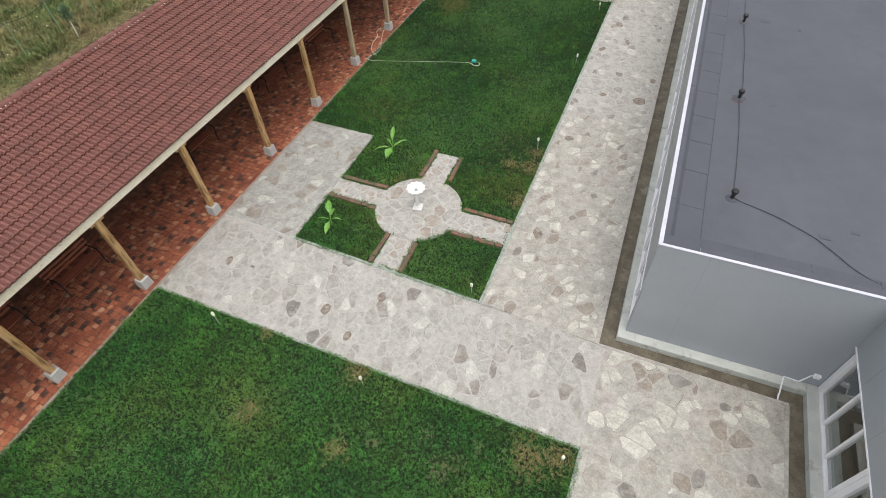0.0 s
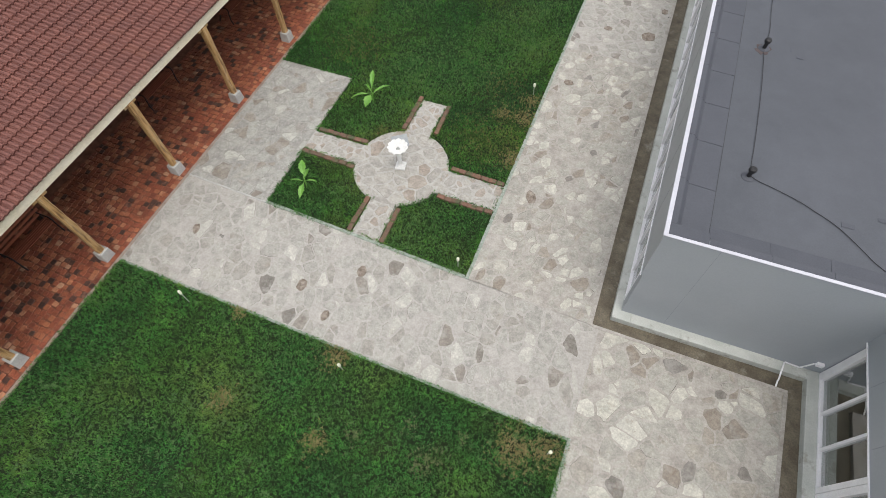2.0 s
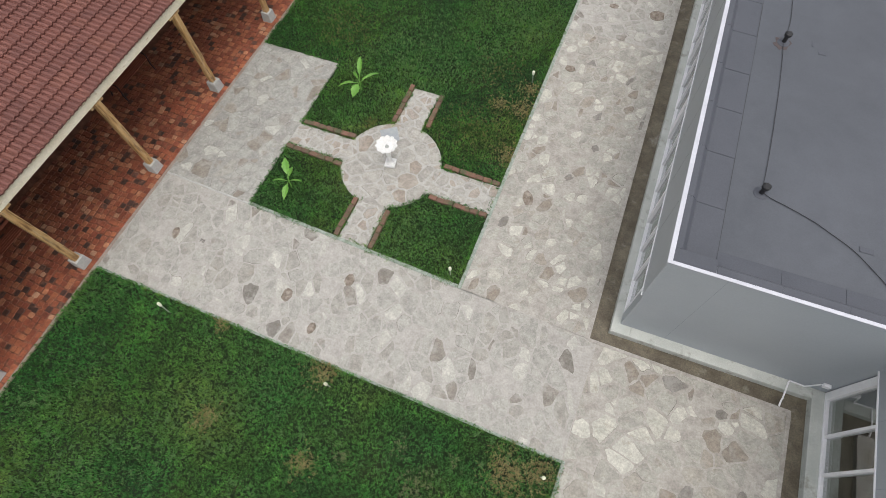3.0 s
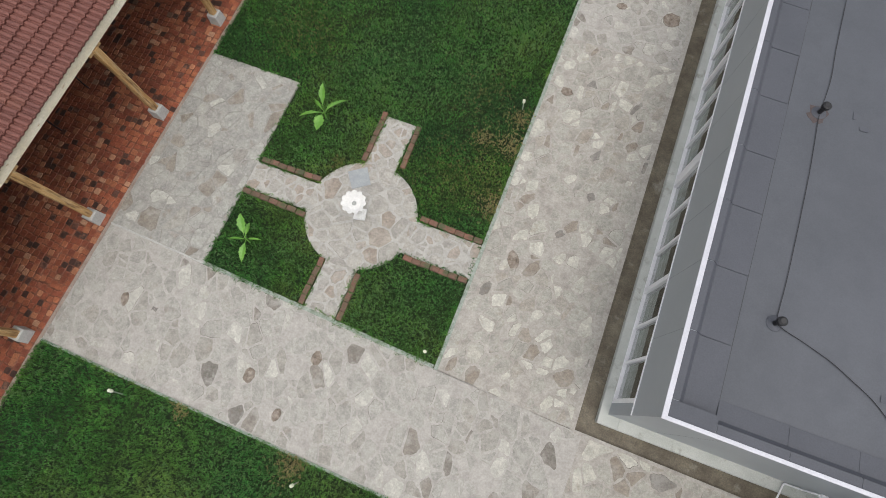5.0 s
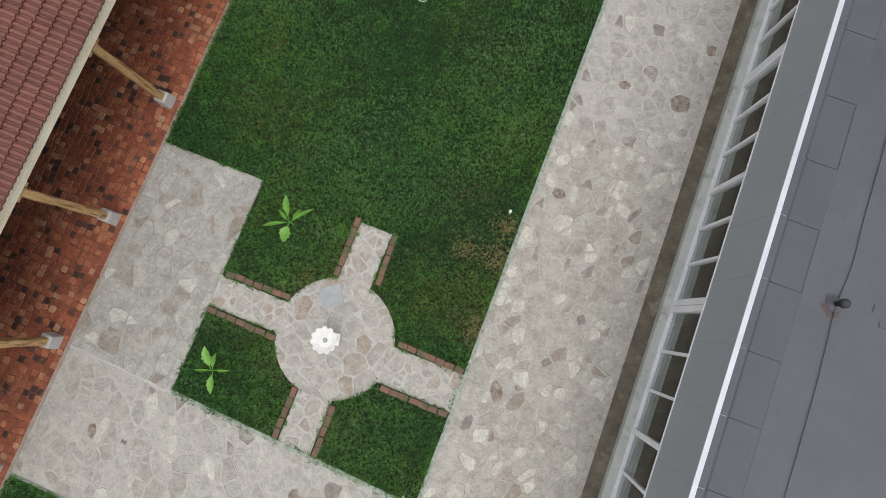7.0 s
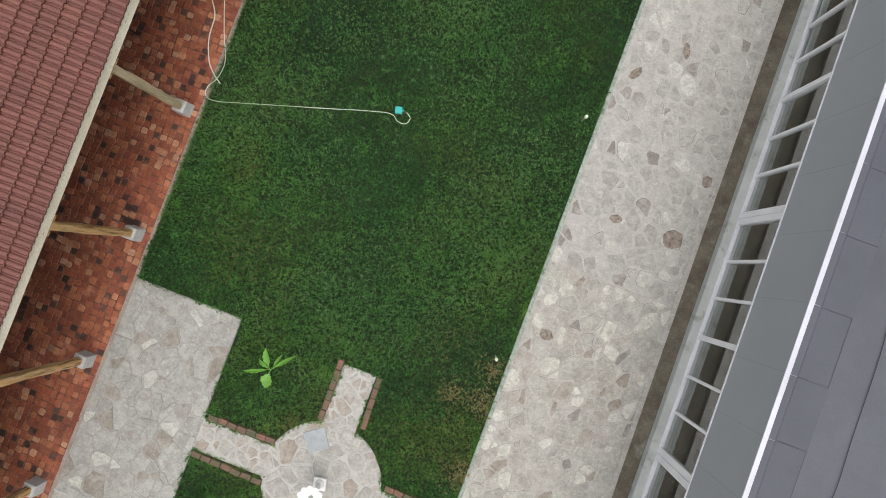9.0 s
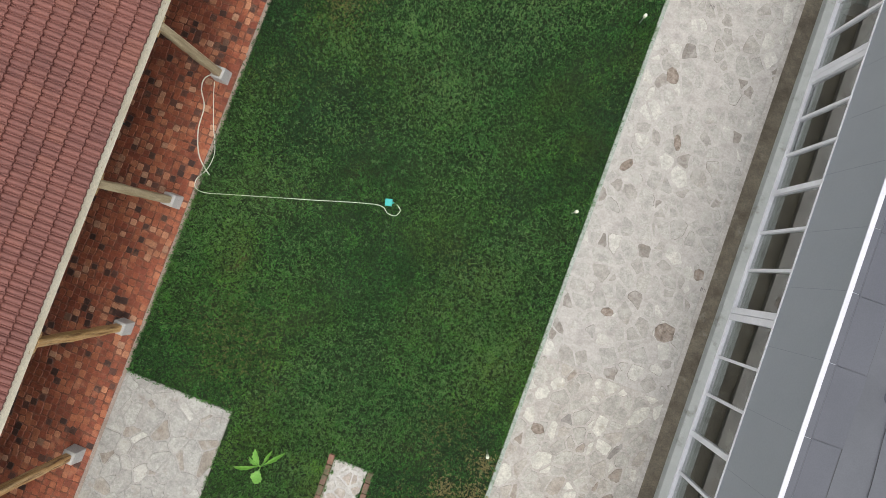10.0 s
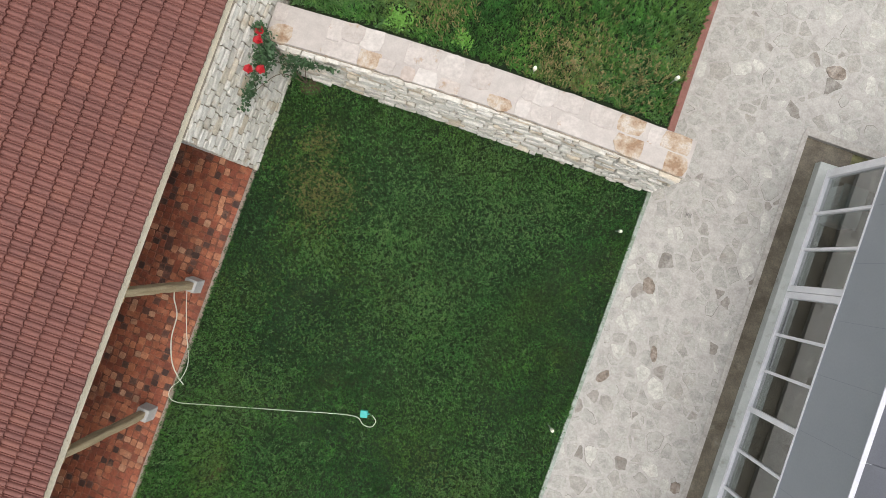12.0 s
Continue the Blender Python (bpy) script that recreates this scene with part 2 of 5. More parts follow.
mat_meadow_blade = surface("meadow_blade", [(0.38, (0.120, 0.200, 0.060)), (0.48, (0.250, 0.240, 0.105)), (0.60, (0.420, 0.325, 0.180))], 0.35, 0.8, 5.0, 0.3, 0.0, vary="island", mottle=((1.2, 0.6, 1.25),),
                           vary_stops=[(0.0, (0.085, 0.160, 0.040)), (0.5, (0.200, 0.240, 0.085)), (1.0, (0.380, 0.310, 0.175))], vary_mix=0.4, gloss=0.2)
CLAY = [(0.0, (0.205, 0.058, 0.034)), (0.30, (0.285, 0.082, 0.042)), (0.60, (0.345, 0.112, 0.055)), (0.76, (0.420, 0.160, 0.078)), (0.83, (0.520, 0.250, 0.140)), (0.885, (0.500, 0.300, 0.190)), (0.89, (0.026, 0.020, 0.019)), (0.96, (0.050, 0.032, 0.028)), (1.0, (0.110, 0.052, 0.040))]
mat_clay = surface("clay_block", [(0.3, (0.223, 0.071, 0.039)), (0.7, (0.388, 0.142, 0.071))], 5.0, 0.5, 40.0, 0.25, 0.5, vary="object", vary_stops=CLAY, vary_mix=0.90, mottle=((1.1, 0.72, 1.20), (11.0, 0.80, 1.15)), more=(((0.420, 0.225, 0.140), 2.2, 0.56, 0.70, 0.50), ((0.120, 0.050, 0.038), 1.7, 0.58, 0.72, 0.45)))
mat_clay_rest = surface("clay_block_rest", [(0.3, (0.223, 0.071, 0.039)), (0.7, (0.388, 0.142, 0.071))], 5.0, 0.5, 40.0, 0.25, 0.5, vary="island", vary_stops=CLAY, vary_mix=0.90, mottle=((1.1, 0.72, 1.20), (11.0, 0.80, 1.15)), more=(((0.420, 0.225, 0.140), 2.2, 0.56, 0.70, 0.50), ((0.120, 0.050, 0.038), 1.7, 0.58, 0.72, 0.45)))
mat_clay_joint = surface("clay_joint", [(0.35, (0.130, 0.050, 0.032)), (0.65, (0.270, 0.125, 0.080))], 4.0, 0.95, 40.0, 0.3, 0.4)
ROOF = [(0.0, (0.148, 0.059, 0.047)), (0.5, (0.182, 0.071, 0.054)), (0.9, (0.199, 0.078, 0.059)), (1.0, (0.224, 0.091, 0.061))]
mat_tile = surface("roof_tile", [(0.3, (0.139, 0.057, 0.049)), (0.7, (0.211, 0.085, 0.068))], 1.3, 0.7, 30.0, 0.2, 0.25, vary="object", vary_stops=ROOF, vary_mix=0.5)
mat_tile_rest = surface("roof_tile_rest", [(0.3, (0.139, 0.057, 0.049)), (0.7, (0.211, 0.085, 0.068))], 1.3, 0.7, 30.0, 0.2, 0.25, vary="island", vary_stops=ROOF, vary_mix=0.5)
mat_timber = surface("pine_timber", [(0.3, (0.372, 0.205, 0.074)), (0.5, (0.521, 0.326, 0.140)), (0.75, (0.502, 0.391, 0.242))], 2.5, 0.7, 30.0, 0.3, 0.4, stretch=(6, 6, 0.7), stain=(0.158, 0.079, 0.028), stain_scale=2.2, stain_at=(0.49, 0.64))
mat_grey_timber = surface("weathered_timber", [(0.3, (0.330, 0.255, 0.150)), (0.7, (0.490, 0.405, 0.265))], 2.5, 0.75, 30.0, 0.25, 0.4, stretch=(6, 6, 0.7), stain=(0.220, 0.165, 0.100), stain_scale=2.2, stain_at=(0.52, 0.70))
mat_fascia = surface("weathered_board", [(0.3, (0.660, 0.585, 0.430)), (0.7, (0.800, 0.745, 0.610))], 1.5, 0.8, 25.0, 0.2, 0.3, stretch=(1, 0.8, 3), stain=(0.360, 0.220, 0.090), stain_scale=3.5, stain_at=(0.62, 0.70))
mat_brick = surface("edging_brick", [(0.3, (0.140, 0.080, 0.056)), (0.7, (0.205, 0.116, 0.084))], 5.0, 0.85, 45.0, 0.3, 0.4, vary="object", vary_stops=[(0, (0.120, 0.085, 0.059)), (0.6, (0.185, 0.104, 0.074)), (1, (0.262, 0.125, 0.088))], vary_mix=0.6, stain=(0.080, 0.088, 0.045), stain_scale=4.0, stain_at=(0.47, 0.64))
mat_white = plain("white_frame", (0.880, 0.880, 0.900), 0.4)
mat_edge = plain("coated_metal", (0.573, 0.581, 0.636), 0.4)
mat_panel = surface("grey_cladding", [(0.3, (0.301, 0.331, 0.358)), (0.7, (0.331, 0.359, 0.388))], 0.7, 0.35, 30.0, 0.04, 0.03, metal=0.0)
mat_membrane = surface("roof_membrane", [(0.3, (0.072, 0.079, 0.094)), (0.7, (0.089, 0.096, 0.113))], 0.5, 0.6, 40.0, 0.08, 0.12, stain=(0.066, 0.073, 0.088), stain_scale=0.5, stain_at=(0.55, 0.8), mottle=((0.16, 0.90, 1.10), (2.2, 0.95, 1.05)))
mat_black = plain("black_plastic", (0.017, 0.017, 0.019), 0.5)
mat_room = plain("room_wall", (0.390, 0.380, 0.350), 0.8)
mat_room_floor = surface("room_floor", [(0.3, (0.173, 0.170, 0.152)), (0.7, (0.209, 0.207, 0.185))], 1.0, 0.5, 20.0, 0.1, 0.05)
LIME = [(0, (0.500, 0.470, 0.400)), (0.22, (0.640, 0.618, 0.552)), (0.80, (0.745, 0.730, 0.675)), (0.88, (0.610, 0.545, 0.430)), (0.95, (0.530, 0.415, 0.265)), (1, (0.400, 0.360, 0.305))]
mat_white_stone, mat_white_rest = (surface("white_limestone" + end, [(0.3, (0.540, 0.520, 0.460)), (0.7, (0.730, 0.712, 0.650))], 6.0, 0.85, 35.0, 0.15, 0.9, 14.0, vary=vary, vary_stops=LIME, vary_mix=0.65,
                                   mottle=((9.0, 0.84, 1.06),), more=(((0.410, 0.320, 0.210), 2.4, 0.56, 0.70, 0.65),)) for end, vary in (("", "object"), ("_rest", "island")))



def glass_material():
    m = bpy.data.materials.new("window_glass")
    m.use_nodes = True
    b = m.node_tree.nodes["Principled BSDF"]
    b.inputs["Base Color"].default_value = (0.66, 0.72, 0.70, 1)
    b.inputs["Transmission Weight"].default_value, b.inputs["Roughness"].default_value, b.inputs["IOR"].default_value = 1.0, 0.01, 2.9
    return m


mat_glass = glass_material()
mat_earth = surface("bare_earth", [(0.3, (0.169, 0.139, 0.106)), (0.7, (0.254, 0.211, 0.169))], 1.0, 0.95, 12.0, 0.3, 0.6)
mat_dry = surface("dry_grass", [(0.3, (0.115, 0.140, 0.040)), (0.5, (0.175, 0.168, 0.064)), (0.7, (0.240, 0.195, 0.095))], 3.0, 0.8, 9.0, 0.3, 0.0, gloss=0.2)
mat_weed = surface("weed_leaf", [(0.3, (0.059, 0.135, 0.042)), (0.7, (0.118, 0.211, 0.076))], 1.0, 0.6, 20.0, 0.25, 0.0, gloss=0.3)
mat_leaf = surface("broad_leaf", [(0.3, (0.094, 0.257, 0.031)), (0.7, (0.160, 0.359, 0.053))], 4.0, 0.45, 30.0, 0.2, 0.15, stretch=(1, 1, 0.5))
mat_rose_leaf = surface("rose_leaf", [(0.3, (0.030, 0.072, 0.025)), (0.7, (0.059, 0.127, 0.051))], 3.0, 0.55, 30.0, 0.25, 0.0)
mat_rose = plain("rose_petal", (0.42, 0.010, 0.018), 0.6)
mat_bark = surface("bark", [(0.3, (0.101, 0.072, 0.051)), (0.7, (0.203, 0.152, 0.110))], 8.0, 0.9, 50.0, 0.3, 0.5)
mat_soil = surface("soil", [(0.3, (0.059, 0.038, 0.025)), (0.7, (0.118, 0.076, 0.051))], 5.0, 0.95, 30.0, 0.3, 0.8)
mat_plaster_white = surface("white_plaster", [(0.3, (0.680, 0.680, 0.660)), (0.7, (0.800, 0.800, 0.780))], 4.0, 0.7, 30.0, 0.12, 0.2, stain=(0.500, 0.500, 0.470), stain_scale=9.0, stain_at=(0.62, 0.78))
mat_red_slat = surface("stained_slat", [(0.3, (0.200, 0.062, 0.034)), (0.7, (0.320, 0.105, 0.058))], 3.0, 0.5, 30.0, 0.25, 0.2, stretch=(4, 0.6, 4))
mat_iron = plain("cast_iron", (0.021, 0.021, 0.024), 0.5, 0.4)
mat_teal = plain("teal_plastic", (0.034, 0.422, 0.389), 0.4)
mat_hose = plain("pale_hose", (0.620, 0.660, 0.550), 0.45)
mat_lamp_cap = plain("lamp_cap", (0.850, 0.860, 0.720), 0.35)
mat_steel = plain("steel_stake", (0.380, 0.397, 0.372), 0.4, 0.6)
mat_red_kerb = surface("red_kerb", [(0.3, (0.169, 0.072, 0.055)), (0.7, (0.245, 0.110, 0.085))], 4.0, 0.85, 40.0, 0.25, 0.3)
mat_fence = plain("green_fence_paint", (0.186, 0.304, 0.169), 0.6)
mat_wire = plain("fence_wire", (0.042, 0.051, 0.038), 0.6)
mat_soffit = surface("soffit_board", [(0.3, (0.169, 0.101, 0.051)), (0.7, (0.254, 0.161, 0.085))], 2.0, 0.8, 30.0, 0.25, 0.2, stretch=(4, 0.5, 4))
# dark brown so that the unseen back wall bounces little light
mat_back_wall = surface("dim_back_wall", [(0.3, (0.210, 0.170, 0.130)), (0.7, (0.280, 0.232, 0.184))], 1.0, 0.9, 30.0, 0.12, 0.2)
mat_flower = plain("white_flower", (0.800, 0.800, 0.720), 0.7)
COPING = [(0, (0.410, 0.360, 0.322)), (0.4, (0.480, 0.434, 0.396)), (0.75, (0.530, 0.488, 0.448)), (0.90, (0.590, 0.556, 0.515)), (0.93, (0.420, 0.335, 0.275)), (1, (0.340, 0.250, 0.215))]
mat_coping = surface("coping_stone", [(0.3, (0.415, 0.375, 0.345)), (0.5, (0.485, 0.448, 0.415)), (0.7, (0.550, 0.515, 0.478))], 4.0, 0.85, 14.0, 0.12, 0.7, 14.0, vary="object", vary_stops=COPING, vary_mix=0.6, mottle=((6.0, 0.88, 1.06),), stain=(0.335, 0.235, 0.150), stain_scale=2.8, stain_at=(0.60, 0.68))
mat_rust_stone = surface("rust_stone", [(0.36, (0.28, 0.18, 0.11)), (0.5, (0.42, 0.33, 0.24)), (0.64, (0.50, 0.45, 0.39))], 5.0, 0.85, 35.0, 0.2, 0.5, 18.0)
mat_lap = surface("membrane_lap", [(0.3, (0.068, 0.074, 0.090)), (0.7, (0.084, 0.090, 0.109))], 0.9, 0.65, 40.0, 0.1, 0.15)
mat_seam = plain("panel_joint", (0.245, 0.262, 0.28), 0.6)
mat_teal_pale = plain("pale_top", (0.700, 0.820, 0.850), 0.4)
mat_joint = surface("wall_joint", [(0.3, (0.230, 0.195, 0.150)), (0.7, (0.430, 0.385, 0.310))], 9.0, 0.95, 30.0, 0.25, 0.6)
mat_coping_joint = surface("coping_mortar", [(0.3, (0.405, 0.368, 0.338)), (0.7, (0.490, 0.450, 0.415))], 2.0, 0.9, 30.0, 0.06, 0.4, mottle=((5.0, 0.92, 1.04),))
mat_pink = surface("floor_edging", [(0.3, (0.270, 0.215, 0.175)), (0.7, (0.360, 0.300, 0.255))], 3.0, 0.9, 40.0, 0.25, 0.3)
mat_lap_edge = plain("bitumen_edge", (0.038, 0.042, 0.046), 0.6)
mat_clover = surface("clover_leaf", [(0.35, (0.052, 0.148, 0.040)), (0.65, (0.119, 0.234, 0.081))], 1.2, 0.6, 20.0, 0.25, 0.0, vary="island", vary_stops=[(0.0, (0.045, 0.132, 0.040)), (0.6, (0.104, 0.218, 0.072)), (1.0, (0.224, 0.311, 0.161))], vary_mix=0.6, gloss=0.3)
mat_kerb = surface("mossy_kerb", [(0.3, (0.250, 0.305, 0.255)), (0.7, (0.372, 0.410, 0.366))], 3.0, 0.88, 22.0, 0.25, 0.3, stain=(0.130, 0.180, 0.105), stain_scale=2.4, stain_at=(0.52, 0.68))
mat_rust_stain = surface("rust_stain", [(0.3, (0.075, 0.06, 0.06)), (0.7, (0.10, 0.075, 0.072))], 6.0, 0.8, 30.0, 0.2, 0.1)
mat_brown_grass = surface("brown_grass", [(0.3, (0.200, 0.172, 0.072)), (0.7, (0.360, 0.305, 0.150))], 3.0, 0.85, 9.0, 0.3, 0.0, gloss=0.2)
mat_clover = surface("clover_leaf", [(0.3, (0.065, 0.170, 0.052)), (0.7, (0.160, 0.265, 0.095))], 5.0, 0.8, 9.0, 0.3, 0.0, gloss=0.2)
mat_straw = surface("seeded_grass", [(0.3, (0.130, 0.160, 0.070)), (0.7, (0.240, 0.245, 0.140))], 5.0, 0.85, 9.0, 0.3, 0.0, gloss=0.2)

# ---- plan ----
FLOOR_X = -11.14            # edge of the clay floor of the arcade
LAWN_X = -2.05              # kerb between lawn and walkway
BED_Y = 9.96                # south side of the planting beds
FRONT_Y = 6.90              # north edge of the front lawn
FRONT_X = 1.60              # east edge of the front lawn
SLAB_X, SLAB_Y = -8.32, 15.57   # north-east corner of the flagged slab by the arcade
WALL_Y = 28.78              # foot of the retaining wall
CENTRE = (-5.20, 12.67)
RING = 1.44
BUILD = pose(1.97, 10.478, 0, 0, 0, 1.36)

# ---- ground ----
solid("ground", prism(bmesh.new(), [(-2500, -2500), (2500, -2500), (2500, 2500), (-2500, 2500)], -0.6, -0.14), mat_meadow,
      "rough meadow ground with dry and green grass", "ground", "structure")


def sheet(name, x0, x1, y0, y1, z, material, label, step=0.35, lift=0.02):
    """A lawn sheet, gently uneven."""
    nx, ny = max(2, round((x1 - x0) / step)), max(2, round((y1 - y0) / step))
    xs, ys = np.linspace(x0, x1, nx + 1), np.linspace(y0, y1, ny + 1)
    verts = [(x, y, z + lift * noise.noise((x * 0.6, y * 0.6, 3))) for y in ys for x in xs]
    faces = [(j * (nx + 1) + i, j * (nx + 1) + i + 1, (j + 1) * (nx + 1) + i + 1, (j + 1) * (nx + 1) + i) for j in range(ny) for i in range(nx)]
    ob = new(name, raw_mesh(name, verts, faces, material))
    return tagged(ob, label, "lawn", "", "structure")


sheet("lawn_main", FLOOR_X + 0.02, LAWN_X, BED_Y - 0.05, WALL_Y + 0.1, -0.035, mat_grass, "mown green lawn with brownish patches beside the walkway")
sheet("lawn_front", FLOOR_X + 0.02, FRONT_X, -9.0, FRONT_Y, -0.035, mat_grass, "mown green lawn with clover and a brown patch")

sheet("lawn_upper", -11.0, -2.70, 29.42, 40.0, 1.64, mat_grass, "longer grass on the raised terrace behind the stone wall")

# gutter beds beside the building, and the earth strip behind the arcade
solid("gutter", prism(bmesh.new(), [(1.32, 9.75), (2.4, 9.75), (2.0, 31.36), (0.78, 31.36)], -0.3, -0.10), mat_gutter, "damp stained concrete drainage gutter along the wall", "gutter", "structure")
solid("gutter_south", prism(bmesh.new(), [(2.4, 9.75), (6.6, 9.75), (6.6, 10.9), (2.4, 10.9)], -0.3, -0.10), mat_gutter, "damp stained concrete drainage gutter along the wall", "gutter", "structure")
solid("gutter_wing", prism(bmesh.new(), [(5.86, -6.0), (6.9, -6.0), (6.6, 9.75), (5.86, 9.75)], -0.3, -0.10), mat_gutter, "damp stained concrete drainage gutter along the wall", "gutter", "structure")
solid("gutter_end", boxed(0.72, 6.0, 31.30, 31.48, -0.3, 0.022), mat_mortar, "concrete end wall of the drainage gutter", "kerb", "structure")
sheet("earth_strip", -24.4, -16.25, -10.0, 45.0, -0.10, mat_earth, "bare grey-brown earth strip behind the arcade", 0.8, 0.05)

# ---- grey flat-roofed building ----
building = thing("grey_building", "flat-roofed building with grey cladding and low white-framed windows", "building", BUILD)
LOW, HEAD, TOP, DECK = 0.10, 1.955, 3.60, 3.44
WING = 4.425                # outer face of the wing's cladding
part("wall", boxed(-0.08, 0.10, -0.10, 20.2, HEAD, TOP), mat_panel, building, "smooth grey cladding above the windows")
part("wall", boxed(-0.04, 0.10, -0.10, 0.16, LOW, HEAD), mat_panel, building)
part("wall", boxed(0.10, WING + 0.21, -0.10, 0.10, LOW, TOP), mat_panel, building, "plain grey end wall with a faint seam")
part("wall", boxed(WING, WING + 0.21, -14.0, -0.10, HEAD, TOP), mat_panel, building, "smooth grey cladding above the windows")
part("wall", boxed(0.0, 12.0, 20.0, 20.2, LOW, HEAD), mat_panel, building)
part("wall", boxed(0.10, 12.0, 20.0, 20.2, HEAD, TOP), mat_panel, building)
part("wall", boxed(11.8, 12.0, -14.0, 20.0, LOW, TOP), mat_panel, building)
part("wall", boxed(WING + 0.33, 11.8, -14.0, -13.8, LOW, TOP), mat_panel, building)
part("plinth", boxed(-0.23, 0.22, -0.35, 20.33, -0.2, LOW, bevel=0.015), mat_plinth, building, "pale concrete plinth")
part("plinth", boxed(0.22, WING - 0.17, -0.35, 0.22, -0.2, LOW - 0.003, bevel=0.015), mat_plinth, building, "pale concrete plinth")
part("plinth", boxed(WING - 0.17, WING + 0.33, -14.0, 0.22, -0.2, LOW - 0.006, bevel=0.015), mat_plinth, building, "pale concrete plinth")
part("roof_deck", boxed(0.10, 11.8, 0.10, 20.0, DECK - 0.2, DECK), mat_membrane, building, "grey bitumen roof membrane with faint patches")
part("roof_deck", boxed(WING + 0.21, 11.8, -13.8, 0.10, DECK - 0.2, DECK), mat_membrane, building)
part("coping", boxed(-0.105, -0.015, -0.12, 20.23, TOP, TOP + 0.02, bevel=0.006), mat_edge, building, "white metal parapet edge")
part("coping", boxed(-0.015, WING + 0.03, -0.12, -0.05, TOP, TOP + 0.015, bevel=0.005), mat_edge, building, "white metal parapet edge")
part("coping", boxed(WING - 0.025, WING + 0.07, -14.0, -0.12, TOP, TOP + 0.022, bevel=0.006), mat_edge, building, "white metal parapet edge")
part("drip_edge", boxed(-0.10, -0.08, -0.10, 20.2, HEAD - 0.012, HEAD + 0.015), mat_white, building)
part("drip_edge", boxed(WING - 0.02, WING, -14.0, -0.10, HEAD - 0.012, HEAD + 0.015), mat_white, building)

# membrane laps along the parapet, laid sheet by sheet
rng = random.Random(11)
y, joints = 0.23, []
while y < 19.8:
    w = min(rng.uniform(1.10, 1.28), 19.95 - y)
    bm = bmesh.new()
    out = 0.74 + rng.uniform(-0.012, 0.012)
    rows = [[bm.verts.new((px, py, pz)) for px, pz in ((-0.013, TOP + 0.012), (0.105, TOP + 0.010), (0.20, DECK + 0.05), (out, DECK + 0.016))] for py in (y + 0.005, y + w - 0.005)]
    for i in range(3):
        bm.faces.new((rows[0][i], rows[0][i + 1], rows[1][i + 1], rows[1][i]))
    bm.normal_update()
    bmesh.ops.solidify(bm, geom=bm.faces[:], thickness=0.008)
    part("membrane_lap", bm, mat_lap, building)
    y += w
    joints.append(y)
part("membrane_lap", boxed(-0.013, 0.735, -0.048, 0.228, TOP, TOP + 0.014), mat_lap, building)
x = 0.74
while x < WING:
    w = min(rng.uniform(1.0, 1.25), WING + 0.1 - x)
    bm = bmesh.new()
    rows = [[bm.verts.new((px, py, pz)) for py, pz in ((-0.048, TOP + 0.008), (0.105, TOP + 0.008), (0.18, DECK + 0.05), (0.5, DECK + 0.016))] for px in (x + 0.005, x + w)]
    for i in range(3):
        bm.faces.new((rows[0][i], rows[1][i], rows[1][i + 1], rows[0][i + 1]))
    bm.normal_update()
    bmesh.ops.solidify(bm, geom=bm.faces[:], thickness=0.008)
    part("membrane_lap", bm, mat_lap, building)
    x += w
# dark bitumen along the laps, and small repair patches
part("membrane_seam", boxed(0.745, 0.757, 0.52, 19.85, DECK, DECK + 0.004), mat_lap_edge, building)
for x, y, w, d in ((2.05, 6.1, 0.16, 0.10), (1.75, 10.9, 0.32, 0.2), (3.1, 1.35, 0.24, 0.12), (2.9, 10.6, 0.08, 0.2), (3.75, 1.7, 0.18, 0.1), (1.9, 6.3, 0.05, 0.16)):
    part("patch", boxed(x, x + w, y, y + d, DECK + 0.006, DECK + 0.012, bevel=0.003), mat_lap, building, "darker membrane repair patch")
# seams of the cladding
for y in joints[:-1]:
    part("panel_seam", boxed(-0.082, -0.08, y, y + 0.006, HEAD + 0.04, TOP), mat_seam, building)
part("panel_seam", boxed(0.98, 0.986, -0.102, -0.10, LOW + 0.02, TOP), mat_seam, building)
for y in (-1.1, -2.3, -3.6, -5.0, -6.4):
    part("panel_seam", boxed(WING - 0.002, WING, y, y + 0.006, HEAD + 0.04, TOP), mat_seam, building)


def window_band(x, posts):
    """White-framed lights in the plane x between posts, given from end to end as (start, end) along the wall; three lights between two posts."""
    w = tagged(new("window"), "white-framed window band")
    w.parent = building
    y0, y1 = posts[0][0], posts[-1][1]
    part("sill", boxed(x - 0.03, x + 0.12, y0, y1, LOW, LOW + 0.06, bevel=0.006), mat_white, w)
    part("head", boxed(x + 0.01, x + 0.11, y0, y1, HEAD - 0.06, HEAD), mat_white, w)

    def upright(a, b, proud):
        part("mullion", boxed(x - 0.012 - proud, x + 0.10, a, b, LOW + 0.06, HEAD - 0.06, bevel=0.006), mat_white, w)

    for a, b in posts:
        upright(a, b, 0.02)
    for (_, a), (b, _) in zip(posts, posts[1:]):
        step = (b - a) / 3
        for k in range(3):
            if k:
                upright(a + k * step - 0.033, a + k * step + 0.033, 0.0)
            pane = part("pane", boxed(x + 0.045, x + 0.053, a + k * step, a + (k + 1) * step, LOW + 0.05, HEAD - 0.05), mat_glass, w)
            pane.visible_shadow = False
    return w


